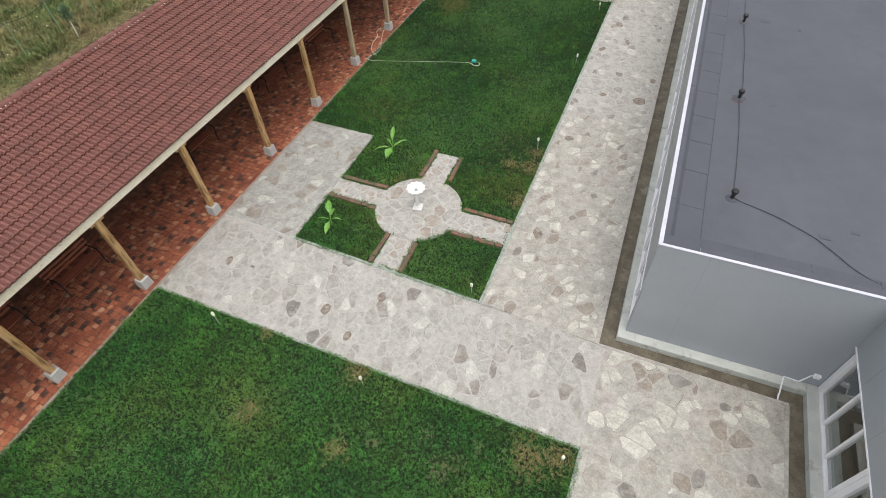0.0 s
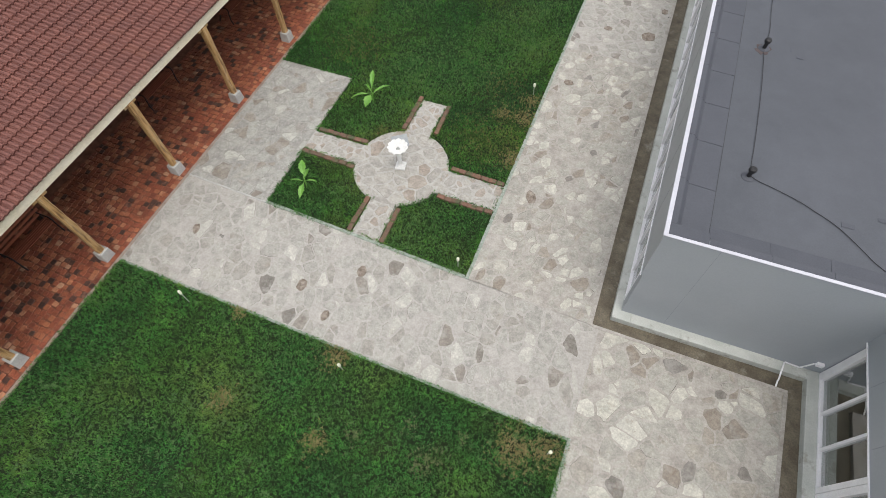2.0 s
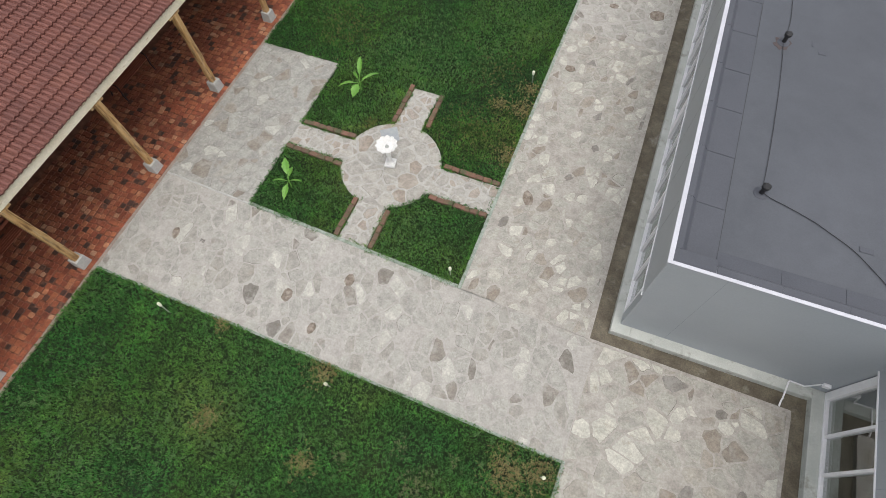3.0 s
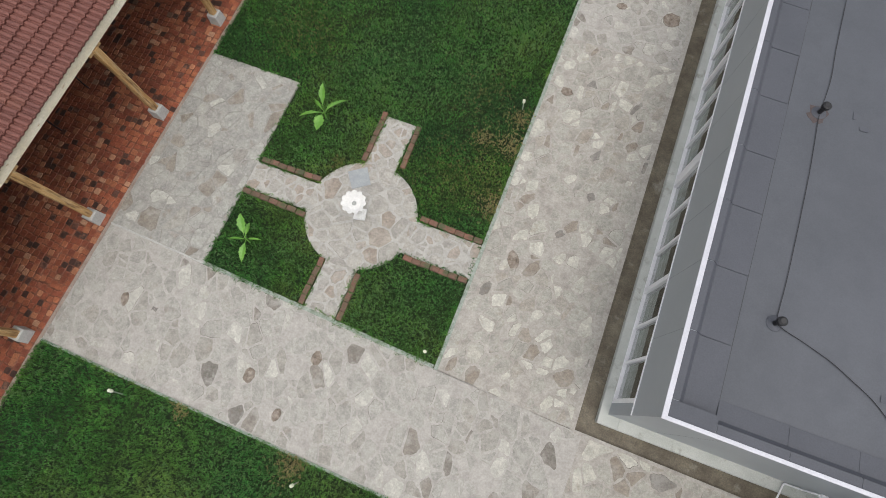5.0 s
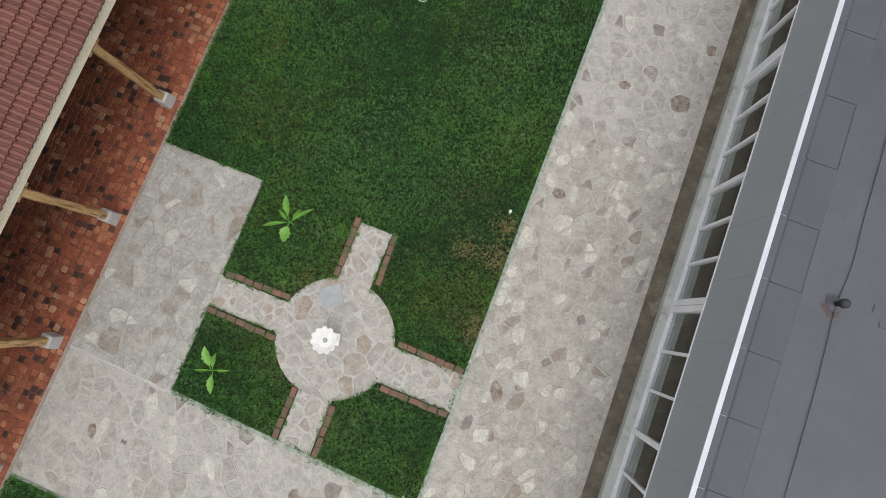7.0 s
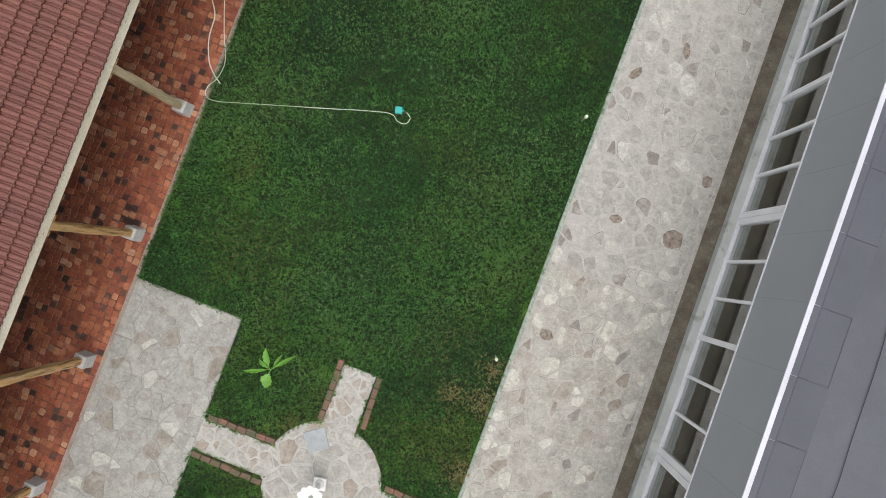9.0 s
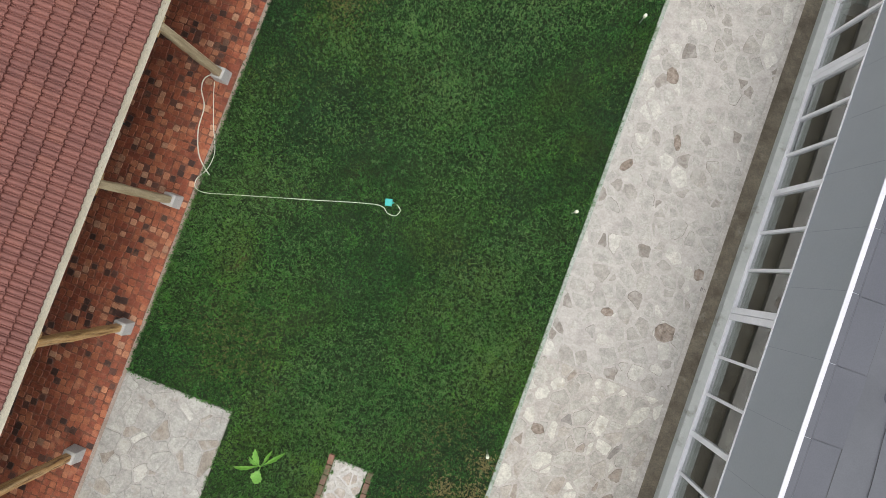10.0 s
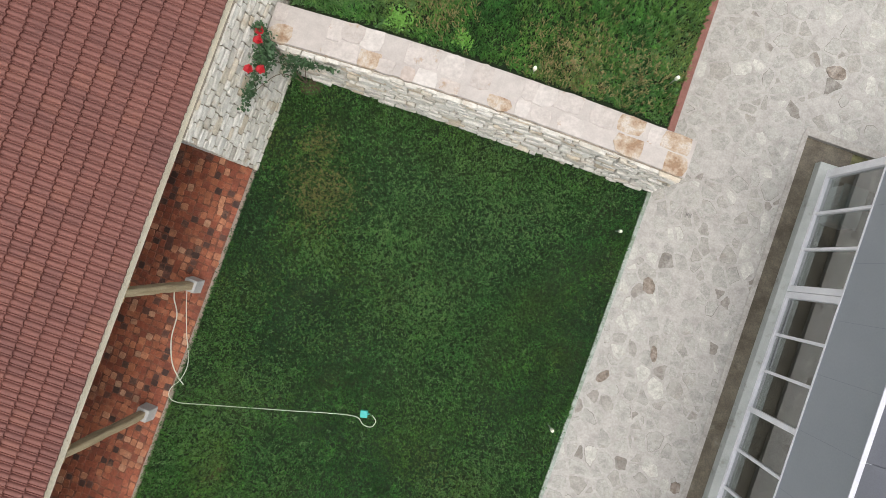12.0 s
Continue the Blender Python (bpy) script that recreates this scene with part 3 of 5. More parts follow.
window_band(-0.005, [(0.16, 0.26), (2.79, 2.91), (5.63, 5.775)])
window_band(-0.005, [(5.785, 5.93), (8.54, 8.66), (11.327, 11.472)])
window_band(-0.005, [(11.482, 11.627), (14.34, 14.46), (17.08, 17.225)])
window_band(-0.005, [(17.235, 17.38), (20.0, 20.18)])
window_band(WING + 0.11, [(-2.83, -2.95 + 0.24), (-0.30, -0.12)])
window_band(WING + 0.11, [(-8.40, -8.24), (-5.68, -5.56), (-2.99, -2.84)])
part("wall", boxed(WING + 0.03, WING + 0.33, -14.0, -8.40, LOW, HEAD), mat_panel, building)
# a sash left ajar beside the broad post
part("sash", boxed(-0.05, -0.02, 15.44, 17.05, LOW + 0.06, LOW + 0.10, bevel=0.004), mat_white, building, "lower rail of a sash")

# the room behind the glass
room = thing("room_interior", "dim room with a dark floor and grey walls behind the windows", "room", BUILD, kind="structure")
part("floor", boxed(0.22, 11.8, 0.22, 20.0, 0.0, 0.06), mat_room_floor, room)
part("floor", boxed(WING + 0.33, 11.8, -13.8, 0.22, 0.0, 0.06), mat_room_floor, room)
part("wall", boxed(3.2, 3.3, 0.22, 20.0, 0.06, DECK - 0.2), mat_room, room)
part("wall", boxed(7.6, 7.7, -13.8, 0.22, 0.06, DECK - 0.2), mat_room, room)
# added block that gives the pale bluish shape in the north panes
cabinet = thing("cabinet", "pale block with a bluish top behind the window glass", "cabinet", BUILD)
part("body", boxed(0.16, 0.66, 18.95, 19.82, 0.06, 0.56, bevel=0.01), mat_white, cabinet)
part("worktop", boxed(0.14, 0.68, 18.92, 19.85, 0.56, 0.60, bevel=0.006), mat_teal_pale, cabinet)

# roof vents, cable, wall pipe
vent = thing("roof_vent", "black plastic vent pipe with a cap on the roof membrane", "vent pipe", pose(3.24, 12.54, DECK), "roof vents")
part("collar", lathe(bmesh.new(), [(0.14, 0.0), (0.13, 0.012), (0.05, 0.03)], 16), mat_lap, vent)
part("pipe", tube(bmesh.new(), [(0, 0, 0.01), (0, 0, 0.20)], 0.045, 12), mat_black, vent)
part("cap", lathe(bmesh.new(), [(0.075, 0.19), (0.08, 0.21), (0.08, 0.26), (0.05, 0.285)], 14), mat_black, vent)
copy_thing(vent, pose(3.13, 16.74, DECK))
copy_thing(vent, pose(2.98, 21.24, DECK))


rng = random.Random(17)
ring = [(3.11 + (0.17 + rng.uniform(-0.05, 0.05)) * math.cos(k * math.pi / 9), 16.71 + (0.19 + rng.uniform(-0.05, 0.05)) * math.sin(k * math.pi / 9)) for k in range(18)]
solid("rust_stain", prism(bmesh.new(), ring, DECK, DECK + 0.004), mat_rust_stain, "dull brown stain round a vent on the roof membrane", "stain")


def spline(points, steps=8):
    """Points of a smooth curve through the given ones."""
    p = [Vector(q) for q in points]
    p = [2 * p[0] - p[1], *p, 2 * p[-1] - p[-2]]
    out = []
    for a, b, c, d in zip(p, p[1:], p[2:], p[3:]):
        for k in range(steps):
            t = k / steps
            out.append(0.5 * ((2 * b) + (c - a) * t + (2 * a - 5 * b + 4 * c - d) * t * t + (3 * b - a - 3 * c + d) * t ** 3))
    return out + [p[-2]]


zc = DECK + 0.022
solid("cable", tube(bmesh.new(), spline([(3.24, 12.52, zc + 0.05), (3.45, 12.47, zc), (3.75, 12.39, zc), (4.21, 12.24, zc), (4.50, 12.10, zc), (4.95, 11.86, zc), (5.39, 11.48, zc), (5.68, 11.21, zc), (6.2, 10.95, zc), (7.2, 10.9, zc)]), 0.0075, 6),
      mat_black, "thin black cable lying across the flat roof", "cable")
solid("cable", tube(bmesh.new(), spline([(3.25, 12.6, zc), (3.26, 13.5, zc), (3.22, 15.19, zc), (3.17, 16.15, zc), (3.14, 16.7, zc), (3.19, 17.46, zc), (3.15, 18.3, zc), (3.11, 19.7, zc), (3.0, 21.15, zc), (2.95, 24, zc)]), 0.0055, 6),
      mat_black, "thin black cable running between the roof vents", "cable")
pipe = thing("wall_pipe", "white plastic conduit with a junction box on the grey wall", "pipe", BUILD)
part("conduit", tube(bmesh.new(), [(3.66, -0.72, -0.02), (3.66, -0.60, 0.05), (3.67, -0.56, 0.08), (3.72, -0.22, 0.13), (3.72, -0.16, 0.16), (3.74, -0.135, 0.16), (4.06, -0.13, 0.12), (4.08, -0.13, 0.13), (4.19, -0.13, 0.50), (4.21, -0.13, 0.53), (4.30, -0.13, 0.54)], 0.018, 8), mat_white, pipe)
part("junction_box", boxed(4.22, 4.36, -0.18, -0.10, 0.48, 0.60, bevel=0.01), mat_white, pipe)

# ---- arcade with tiled roof ----
EAVE_X, EAVE_Z, RIDGE_X, RIDGE_Z = -11.33, 3.05, -15.95, 4.08
SLOPE = math.atan2(RIDGE_Z - EAVE_Z, EAVE_X - RIDGE_X)
Y0, Y1 = -4.0, 34.6
ROOF_AT = Matrix.Translation((-0.09, 0, 0))
roof = thing("tiled_roof", "red-brown roof of double-roll clay tiles over the open arcade", "roof", ROOF_AT)


def run_along(profile, step=0.5):
    """A closed profile of (x, z) drawn along the eave."""
    bm = bmesh.new()
    n = len(profile)
    rows = [[bm.verts.new((x, y, z)) for x, z in profile] for y in np.linspace(Y0, Y1, int((Y1 - Y0) / step))]
    for p, q in zip(rows, rows[1:]):
        for i in range(n):
            bm.faces.new((p[i], p[(i + 1) % n], q[(i + 1) % n], q[i]))
    bm.faces.new(rows[0][::-1])
    bm.faces.new(rows[-1])
    return bm


part("fascia", run_along([(-11.44, 2.82), (-11.365, 2.82), (-11.395, 3.03), (-11.45, 3.03)]), mat_fascia, roof, "weathered cream-painted eaves board")
part("wall_plate", run_along([(-11.60, 2.80), (-11.47, 2.80), (-11.47, 2.98), (-11.60, 2.98)]), mat_timber, roof)
part("soffit", run_along([(-11.465, 2.985), (-11.465, 3.0), (-15.95, 4.03), (-15.95, 4.00)]), mat_soffit, roof, "dark boarded underside")
for k in range(36):
    y = Y0 + 0.6 + k * 1.07
    bm = bmesh.new()
    vs = [bm.verts.new(p) for p in ((-11.47, y, 2.90), (-11.47, y + 0.08, 2.90), (-15.9, y + 0.08, 3.87), (-15.9, y, 3.87))]
    bm.faces.new(vs)
    bm.normal_update()
    bmesh.ops.solidify(bm, geom=bm.faces[:], thickness=-0.1)
    part("rafter", bm, mat_soffit, roof)

GAUGE, COVER = 0.322, 0.288
COURSES = 15


def tile_arrays():
    """A double-roll tile: its lower edge at the origin, x up the slope, y across."""
    unit = [(0.0, 0.0), (0.07, 0.026), (0.18, 0.041), (0.34, 0.046), (0.50, 0.041), (0.62, 0.026), (0.70, 0.0), (0.75, 0.0), (0.80, 0.017), (0.87, 0.017), (0.93, 0.0)]
    us = [(k + u) / 2 for k in (0, 1) for u, _ in unit] + [1.0]
    ys = np.array(us) * COVER
    roll = np.array([r for _ in (0, 1) for _, r in unit] + [0.0])
    low = [(0.0, y, r + 0.058) for y, r in zip(ys, roll)]
    high = [(GAUGE + 0.05, y, r + 0.010) for y, r in zip(ys, roll)]
    under = [(0.004, y, r * 0.8 + 0.016) for y, r in zip(ys, roll)]
    n = len(ys)
    faces = [(i, i + 1, n + i + 1, n + i) for i in range(n - 1)] + [(2 * n + i, 2 * n + i + 1, i + 1, i) for i in range(n - 1)]
    return np.array(low + high + under), np.array(faces)[:, ::-1]


TV, TF = tile_arrays()


def tile_pose(course, column):
    s = course * GAUGE
    wob = (math.sin(course * 7.1 + column * 3.7) * 0.004, math.sin(course * 2.3 + column * 5.9) * 0.4)
    y = Y0 + 0.05 + column * COVER
    return pose(EAVE_X - s * math.cos(SLOPE) + wob[0], y + COVER, EAVE_Z + s * math.sin(SLOPE), 0, math.degrees(SLOPE), 0) @ pose(0, 0, 0, 0, 0, 180 + wob[1])


def laid(v, m):
    r = np.array(m.to_3x3())
    return v @ r.T + np.array(m.translation)


columns = int((Y1 - Y0 - 0.1) / COVER)
NEAR = range(int((15.4 - Y0) / COVER), int((15.4 - Y0) / COVER) + 20)
tile_mesh = raw_mesh("tile", TV, TF, mat_tile)
rest_v, rest_f, count = [], [], 0
for c in range(COURSES):
    for k in range(columns):
        m = tile_pose(c, k)
        if k in NEAR:
            ob = new("tile", tile_mesh)
            ob.parent, ob.matrix_basis = roof, m
        else:
            rest_v.append(laid(TV, m))
            rest_f.append(TF + count)
            count += len(TV)
rest_v = np.concatenate(rest_v)
rest = tagged(new("tiles", raw_mesh("tiles", rest_v, np.concatenate(rest_f), mat_tile_rest)), kind="stuff")
rest.parent = roof

bm = bmesh.new()
arc = [(0.125 * math.cos(a), 0.125 * math.sin(a) * 0.8) for a in (math.pi * k / 8 for k in range(9))]
rows = [[bm.verts.new((x * s, y, z * s + d)) for x, z in arc] for y, s, d in ((0.0, 1.08, 0.012), (0.05, 1.08, 0.012), (0.055, 1.0, 0.0), (0.40, 0.96, 0.0))]
for a, b in zip(rows, rows[1:]):
    for i in range(8):
        bm.faces.new((a[i], a[i + 1], b[i + 1], b[i]))
bm.faces.new(rows[0])
ridge_mesh = finish(bm, "ridge_tile", mat_tile)
for k in range(int((Y1 - Y0) / 0.36)):
    ob = new("ridge_tile", ridge_mesh)
    ob.parent, ob.matrix_basis = roof, pose(RIDGE_X + 0.01, Y0 + 0.36 * k, RIDGE_Z + 0.03)
rng = random.Random(61)
for k in range(int((Y1 - Y0 - 0.2) / (COVER / 2))):
    y = Y0 + 0.12 + k * COVER / 2 + rng.uniform(-0.01, 0.01)
    if rng.random() < 0.70:
        s = rng.uniform(0.011, 0.021)
        ob = part("mortar_fleck", lathe(bmesh.new(), [(s, 0.0), (s * 0.8, s * 0.5), (s * 0.3, s * 0.7)], 7), mat_plaster_white, roof)
        ob.matrix_basis = pose(RIDGE_X + 0.135 + rng.uniform(0, 0.02), y, RIDGE_Z + 0.05) @ Matrix.Diagonal((2.2, 0.8, 0.8, 1))


def arcade_post(y):
    p = thing("arcade_post", "rough pine post on a grey concrete footing beside the clay floor", "post", pose(-11.52, y, 0), "arcade posts")
    r = random.Random(int(y * 100))
    bm = bmesh.new()
    rings = []
    for k in range(9):
        z = 0.34 + k * (2.80 - 0.34) / 8
        h = 0.088 + r.uniform(-0.006, 0.006)
        ox, oy = r.uniform(-0.006, 0.006), r.uniform(-0.006, 0.006)
        c = 0.022
        ring = [(-h + c, -h), (h - c, -h), (h, -h + c), (h, h - c), (h - c, h), (-h + c, h), (-h, h - c), (-h, -h + c)]
        rings.append([bm.verts.new((x + ox, yy + oy, z)) for x, yy in ring])
    for a, b in zip(rings, rings[1:]):
        for i in range(8):
            bm.faces.new((a[i], a[(i + 1) % 8], b[(i + 1) % 8], b[i]))
    bm.faces.new(rings[0][::-1])
    bm.faces.new(rings[-1])
    part("shaft", bm, mat_grey_timber if y > 19 else mat_timber, p)
    part("corbel", boxed(-0.07, 0.03, -0.22, 0.22, 2.71, 2.797, bevel=0.02), mat_timber, p)
    bm = boxed(-0.165, 0.165, -0.165, 0.165, 0.0, 0.35)
    for v in bm.verts:
        if v.co.z > 0.2:
            v.co.x *= 0.9
            v.co.y *= 0.9
    bmesh.ops.bevel(bm, geom=bm.edges[:], offset=0.012, segments=1, affect="EDGES")
    part("footing", bm, mat_concrete, p, "grey cast concrete footing block")


for k in range(8):
    arcade_post(0.403 + 3.231 * k)

# added out of view: closes the arcade and keeps its floor in shade
solid("wall_back", boxed(-16.24, -16.06, Y0, Y1, -0.2, 4.06), mat_back_wall, "unseen wall added to close and darken the back of the arcade", "wall", "structure")


def bench(x, y):
    b = thing("park_bench", "park bench with red-brown slats and black iron sides under the arcade", "bench", pose(x, y, 0.012), "benches in the arcade")
    for k in range(5):
        u = 0.26 - k * 0.088
        part("seat_slat", boxed(u - 0.032, u + 0.032, -0.80, 0.80, 0.43 - 0.012 * k, 0.455 - 0.012 * k, bevel=0.006), mat_red_slat, b)
    for k in range(3):
        z, u = 0.54 + 0.115 * k, -0.16 - 0.045 * k
        part("back_slat", boxed(u - 0.014, u + 0.014, -0.80, 0.80, z, z + 0.085, bevel=0.006), mat_red_slat, b)
    for s in (-0.7, 0.7):
        part("side_frame", tube(bmesh.new(), spline([(0.32, s, 0.0), (0.27, s, 0.2), (0.28, s, 0.41), (0.0, s, 0.40), (-0.13, s, 0.37), (-0.19, s, 0.60), (-0.28, s, 0.87)], 5), 0.022, 6), mat_iron, b)
        part("rear_leg", tube(bmesh.new(), spline([(-0.30, s, 0.0), (-0.20, s, 0.2), (-0.13, s, 0.37)], 5), 0.022, 6), mat_iron, b)
        part("armrest", tube(bmesh.new(), spline([(0.28, s, 0.41), (0.32, s, 0.55), (0.24, s, 0.64), (0.0, s, 0.63), (-0.21, s, 0.62)], 5), 0.02, 6), mat_iron, b)
    return b


for x, y in ((-13.9, 3.9), (-13.6, 6.4), (-14.2, 12.6), (-14.2, 17.3), (-13.72, 20.4)):
    bench(x, y)

# ---- stone walls round the terrace ----
def courses(parent, m, length, height, tall, long, depth, rng, material, name="stone", limit=300, bow=None):
    """Rough stones in courses on the face z-x of the pose m, its outward side -y; bow(x, z): how far the face stands back."""
    z, made, row = 0.0, 0, 0
    late = bmesh.new()
    while z < height - 0.02:
        h = min(rng.uniform(*tall), height - z)
        x = -rng.uniform(0, 0.15)
        while x < length - 0.02:
            w = min(rng.uniform(*long), length - x)
            a, b = max(0.0, x), x + w
            g = rng.uniform(0.006, 0.017)
            if b - a > 0.04 and h > 0.03:
                d = rng.uniform(*depth)
                lo, hi = z + g * rng.uniform(0.4, 1.4), z + h - g * rng.uniform(0.2, 1.2)
                pts = [(a + g, lo + rng.uniform(0, 0.02)), ((a + b) / 2, lo - rng.uniform(0, 0.008)), (b - g, lo + rng.uniform(0, 0.014)), (b - g * 0.6, (lo + hi) / 2),
                       (b - g - rng.uniform(0, 0.02), hi - rng.uniform(0, 0.022)), ((a + b) / 2, hi + rng.uniform(-0.006, 0.006)), (a + g + rng.uniform(0, 0.02), hi - rng.uniform(0, 0.014)), (a + g * 0.6, (lo + hi) / 2)]
                bm = bmesh.new() if made < limit else late
                cx, cz = sum(p[0] for p in pts) / 8, sum(p[1] for p in pts) / 8
                back = [bm.verts.new((px, 0.02, pz)) for px, pz in pts]
                rim = [bm.verts.new((px, -d * 0.6, pz)) for px, pz in pts]
                face = [bm.verts.new((cx + (px - cx) * 0.93, -d + rng.uniform(-0.014, 0.012), cz + (pz - cz) * rng.uniform(0.72, 0.92))) for px, pz in pts]
                for p, q in ((back, rim), (rim, face)):
                    for i in range(8):
                        bm.faces.new((p[i], p[(i + 1) % 8], q[(i + 1) % 8], q[i]))
                bm.faces.new(face)
                if bow:
                    for v in back + rim + face:
                        v.co.y += bow(v.co.x, v.co.z)
                if made < limit:
                    part(name, bm, material, parent).matrix_basis = m
                made += 1
            x += w
        z += h
        row += 1
    if late.verts:
        ob = tagged(part("stones", late, mat_white_rest, parent), kind="stuff")
        ob.matrix_basis = m
    else:
        late.free()


def swell(x):
    """How far the middle of the retaining wall's top stands back."""
    return 0.13 * max(0.0, 1 - ((x + 6.5) / 4.5) ** 2)


rng = random.Random(5)
LEDGE = 1.74                # top of the retaining wall
WALL_AT = Matrix.Translation((-6.5, 28.74, 0)) @ pose(0, 0, 0, 0, 0, 1.1) @ Matrix.Translation((6.5, -28.84, 0))
wall = thing("retaining_wall", "pale dry-laid limestone retaining wall with flagstone coping above the lawn", "stone wall", WALL_AT, kind="structure")
front_line = [(x, 28.89 + swell(x)) for x in np.linspace(-11.2, -2.12, 14)]
part("core", prism(bmesh.new(), [*front_line, (-2.12, 29.66), *((x, 29.66 + swell(x)) for x in np.linspace(-2.5, -11.2, 13))], -0.2, LEDGE - 0.06), mat_joint, wall)
part("core", boxed(-11.2, -2.12, 28.885, 29.3, -0.2, 0.5), mat_joint, wall)
part("core", boxed(-2.66, -2.54, 29.66, 45.0, -0.2, LEDGE - 0.2), mat_joint, wall)
courses(wall, pose(-10.98, 28.86, -0.02), 8.86, LEDGE - 0.06, (0.07, 0.17), (0.14, 0.56), (0.015, 0.085), rng, mat_white_stone, bow=lambda x, z: z / LEDGE * (0.03 + swell(x - 10.98)))
courses(wall, pose(-2.12, 28.90, -0.02, 0, 0, 90), 0.76, LEDGE - 0.06, (0.11, 0.17), (0.22, 0.45), (0.03, 0.08), rng, mat_white_stone, limit=80)
# coping flags, two deep
x = -11.22
while x < -2.08:
    w = min(rng.uniform(0.32, 0.72), -2.05 - x)
    split = rng.uniform(0.35, 0.55)
    for y0, y1 in ((28.88, 28.88 + 0.84 * split), (28.88 + 0.84 * split, 29.72)):
        if rng.random() < 0.10:
            continue
        j = lambda s=0.022: rng.uniform(-s, s)
        dx = rng.uniform(-0.12, 0.12)
        poly = [(x + 0.015 + j(), y0 + 0.012 + j(0.01)), (x + w * 0.5, y0 + j(0.02)), (x + w - 0.015 + j(), y0 + 0.012 + j(0.01)), (x + w - 0.01 + j(), (y0 + y1) / 2),
                (x + w - 0.02 + j(), y1 - 0.012 + j(0.01)), (x + w * 0.5, y1 - 0.005 + j(0.015)), (x + 0.02 + j(), y1 - 0.012 + j(0.01)), (x + 0.01 + j(), (y0 + y1) / 2)]
        mx, my = x + w / 2, (y0 + y1) / 2
        trim = [rng.uniform(0.70, 0.98) if k % 2 == 0 else rng.uniform(0.92, 1.0) for k in range(8)]
        poly = [(mx + (px - mx) * k, my + (py - my) * (1 - (1 - k) * 0.6)) for (px, py), k in zip(poly, trim)]
        poly = [(px + dx, py) if -11.1 < px + dx < -2.07 else (px, py) for px, py in poly]
        poly = [(px, py + swell(px)) for px, py in poly]
        part("coping_stone", prism(bmesh.new(), poly, LEDGE - 0.10, LEDGE + rng.uniform(-0.004, 0.012), 0.006), mat_rust_stone if -4.0 < x < -3.45 or -2.95 < x < -2.4 or rng.random() < 0.05 else mat_coping, wall)
    x += w
part("mortar_bed", prism(bmesh.new(), [*((x, 28.91 + swell(x)) for x in np.linspace(-11.2, -2.09, 14)), *((x, 29.70 + swell(x)) for x in np.linspace(-2.09, -11.2, 14))], LEDGE - 0.06, LEDGE - 0.005, 0.0), mat_coping_joint, wall, "pale mortar between the coping stones")

house = thing("wall_north", "white limestone-clad wall standing under the end of the tiled roof", "stone wall", kind="structure")
bm = boxed(-16.06, -11.13, 26.13, 34.5, -0.2, 2.84)
for v in bm.verts:
    if v.co.z > 1 and v.co.x > -12:
        v.co.x -= 0.32
part("core", bm, mat_joint, house)
courses(house, pose(-11.12, 26.09, -0.02, -6, 0, 90), 8.2, 2.86, (0.10, 0.23), (0.18, 0.48), (0.012, 0.038), rng, mat_white_stone)
courses(house, pose(-12.05, 26.13, -0.02), 0.70, 2.80, (0.17, 0.26), (0.22, 0.46), (0.012, 0.032), rng, mat_white_stone, limit=60)
part("render_face", boxed(-16.05, -12.05, 26.10, 26.13, 0.0, 2.80), mat_plaster_white, house, "white rendered end face towards the arcade")

solid("kerb_red", prism(bmesh.new(), [(-2.74, 29.72), (-2.60, 29.72), (-2.86, 40.0), (-3.00, 40.0)], 1.40, LEDGE - 0.03), mat_red_kerb, "dark red kerb edging the raised grass", "kerb", "structure")

# ---- bird bath, plants, lamps, hose ----
bath = thing("bird_bath", "white plaster bird bath with a scalloped bowl on a short column", "bird bath", pose(-5.20, 12.66, 0.02, 0, 0, 12))
part("base", boxed(-0.15, 0.15, -0.15, 0.15, 0.0, 0.07, bevel=0.015), mat_plaster_white, bath)
part("column", lathe(bmesh.new(), [(0.12, 0.07), (0.10, 0.10), (0.065, 0.14), (0.06, 0.35), (0.075, 0.52), (0.06, 0.58), (0.085, 0.66), (0.12, 0.70)], 20), mat_plaster_white, bath)
part("bowl", lathe(bmesh.new(), [(0.10, 0.70), (0.19, 0.745), (0.265, 0.83), (0.29, 0.885), (0.272, 0.887), (0.25, 0.86), (0.16, 0.80), (0.06, 0.785)], 80, 0.16, 11, (2, 3, 4)), mat_plaster_white, bath)
part("nozzle", lathe(bmesh.new(), [(0.055, 0.765), (0.055, 0.80), (0.035, 0.815), (0.03, 0.845), (0.012, 0.85)], 14), mat_steel, bath, "grey metal fountain nozzle")


def leaf(bm, base, azimuth, length, width, rise, droop, fold=0.25, n=9, stalk=0.0, torn=0.12):
    """A broad blade with a folded midrib that rises and droops."""
    a = radians(azimuth)
    d, side = Vector((math.cos(a), math.sin(a), 0)), Vector((-math.sin(a), math.cos(a), 0))
    rows = []
    for k in range(n + 1):
        t = k / n
        c = Vector(base) + d * length * t + Vector((0, 0, rise * t - droop * t * t))
        w = 0.008 + width * max(0.0, math.sin(math.pi * max(0.0, (t - stalk) / (1 - stalk)) ** 0.85)) * (1 + torn * math.sin(k * 2.1 + azimuth))
        lift = Vector((0, 0, w * fold))
        rows.append((bm.verts.new(c - side * w + lift), bm.verts.new(c), bm.verts.new(c + side * w + lift)))
    for p, q in zip(rows, rows[1:]):
        for i in (0, 1):
            bm.faces.new((p[i], p[i + 1], q[i + 1], q[i]))
    return bm


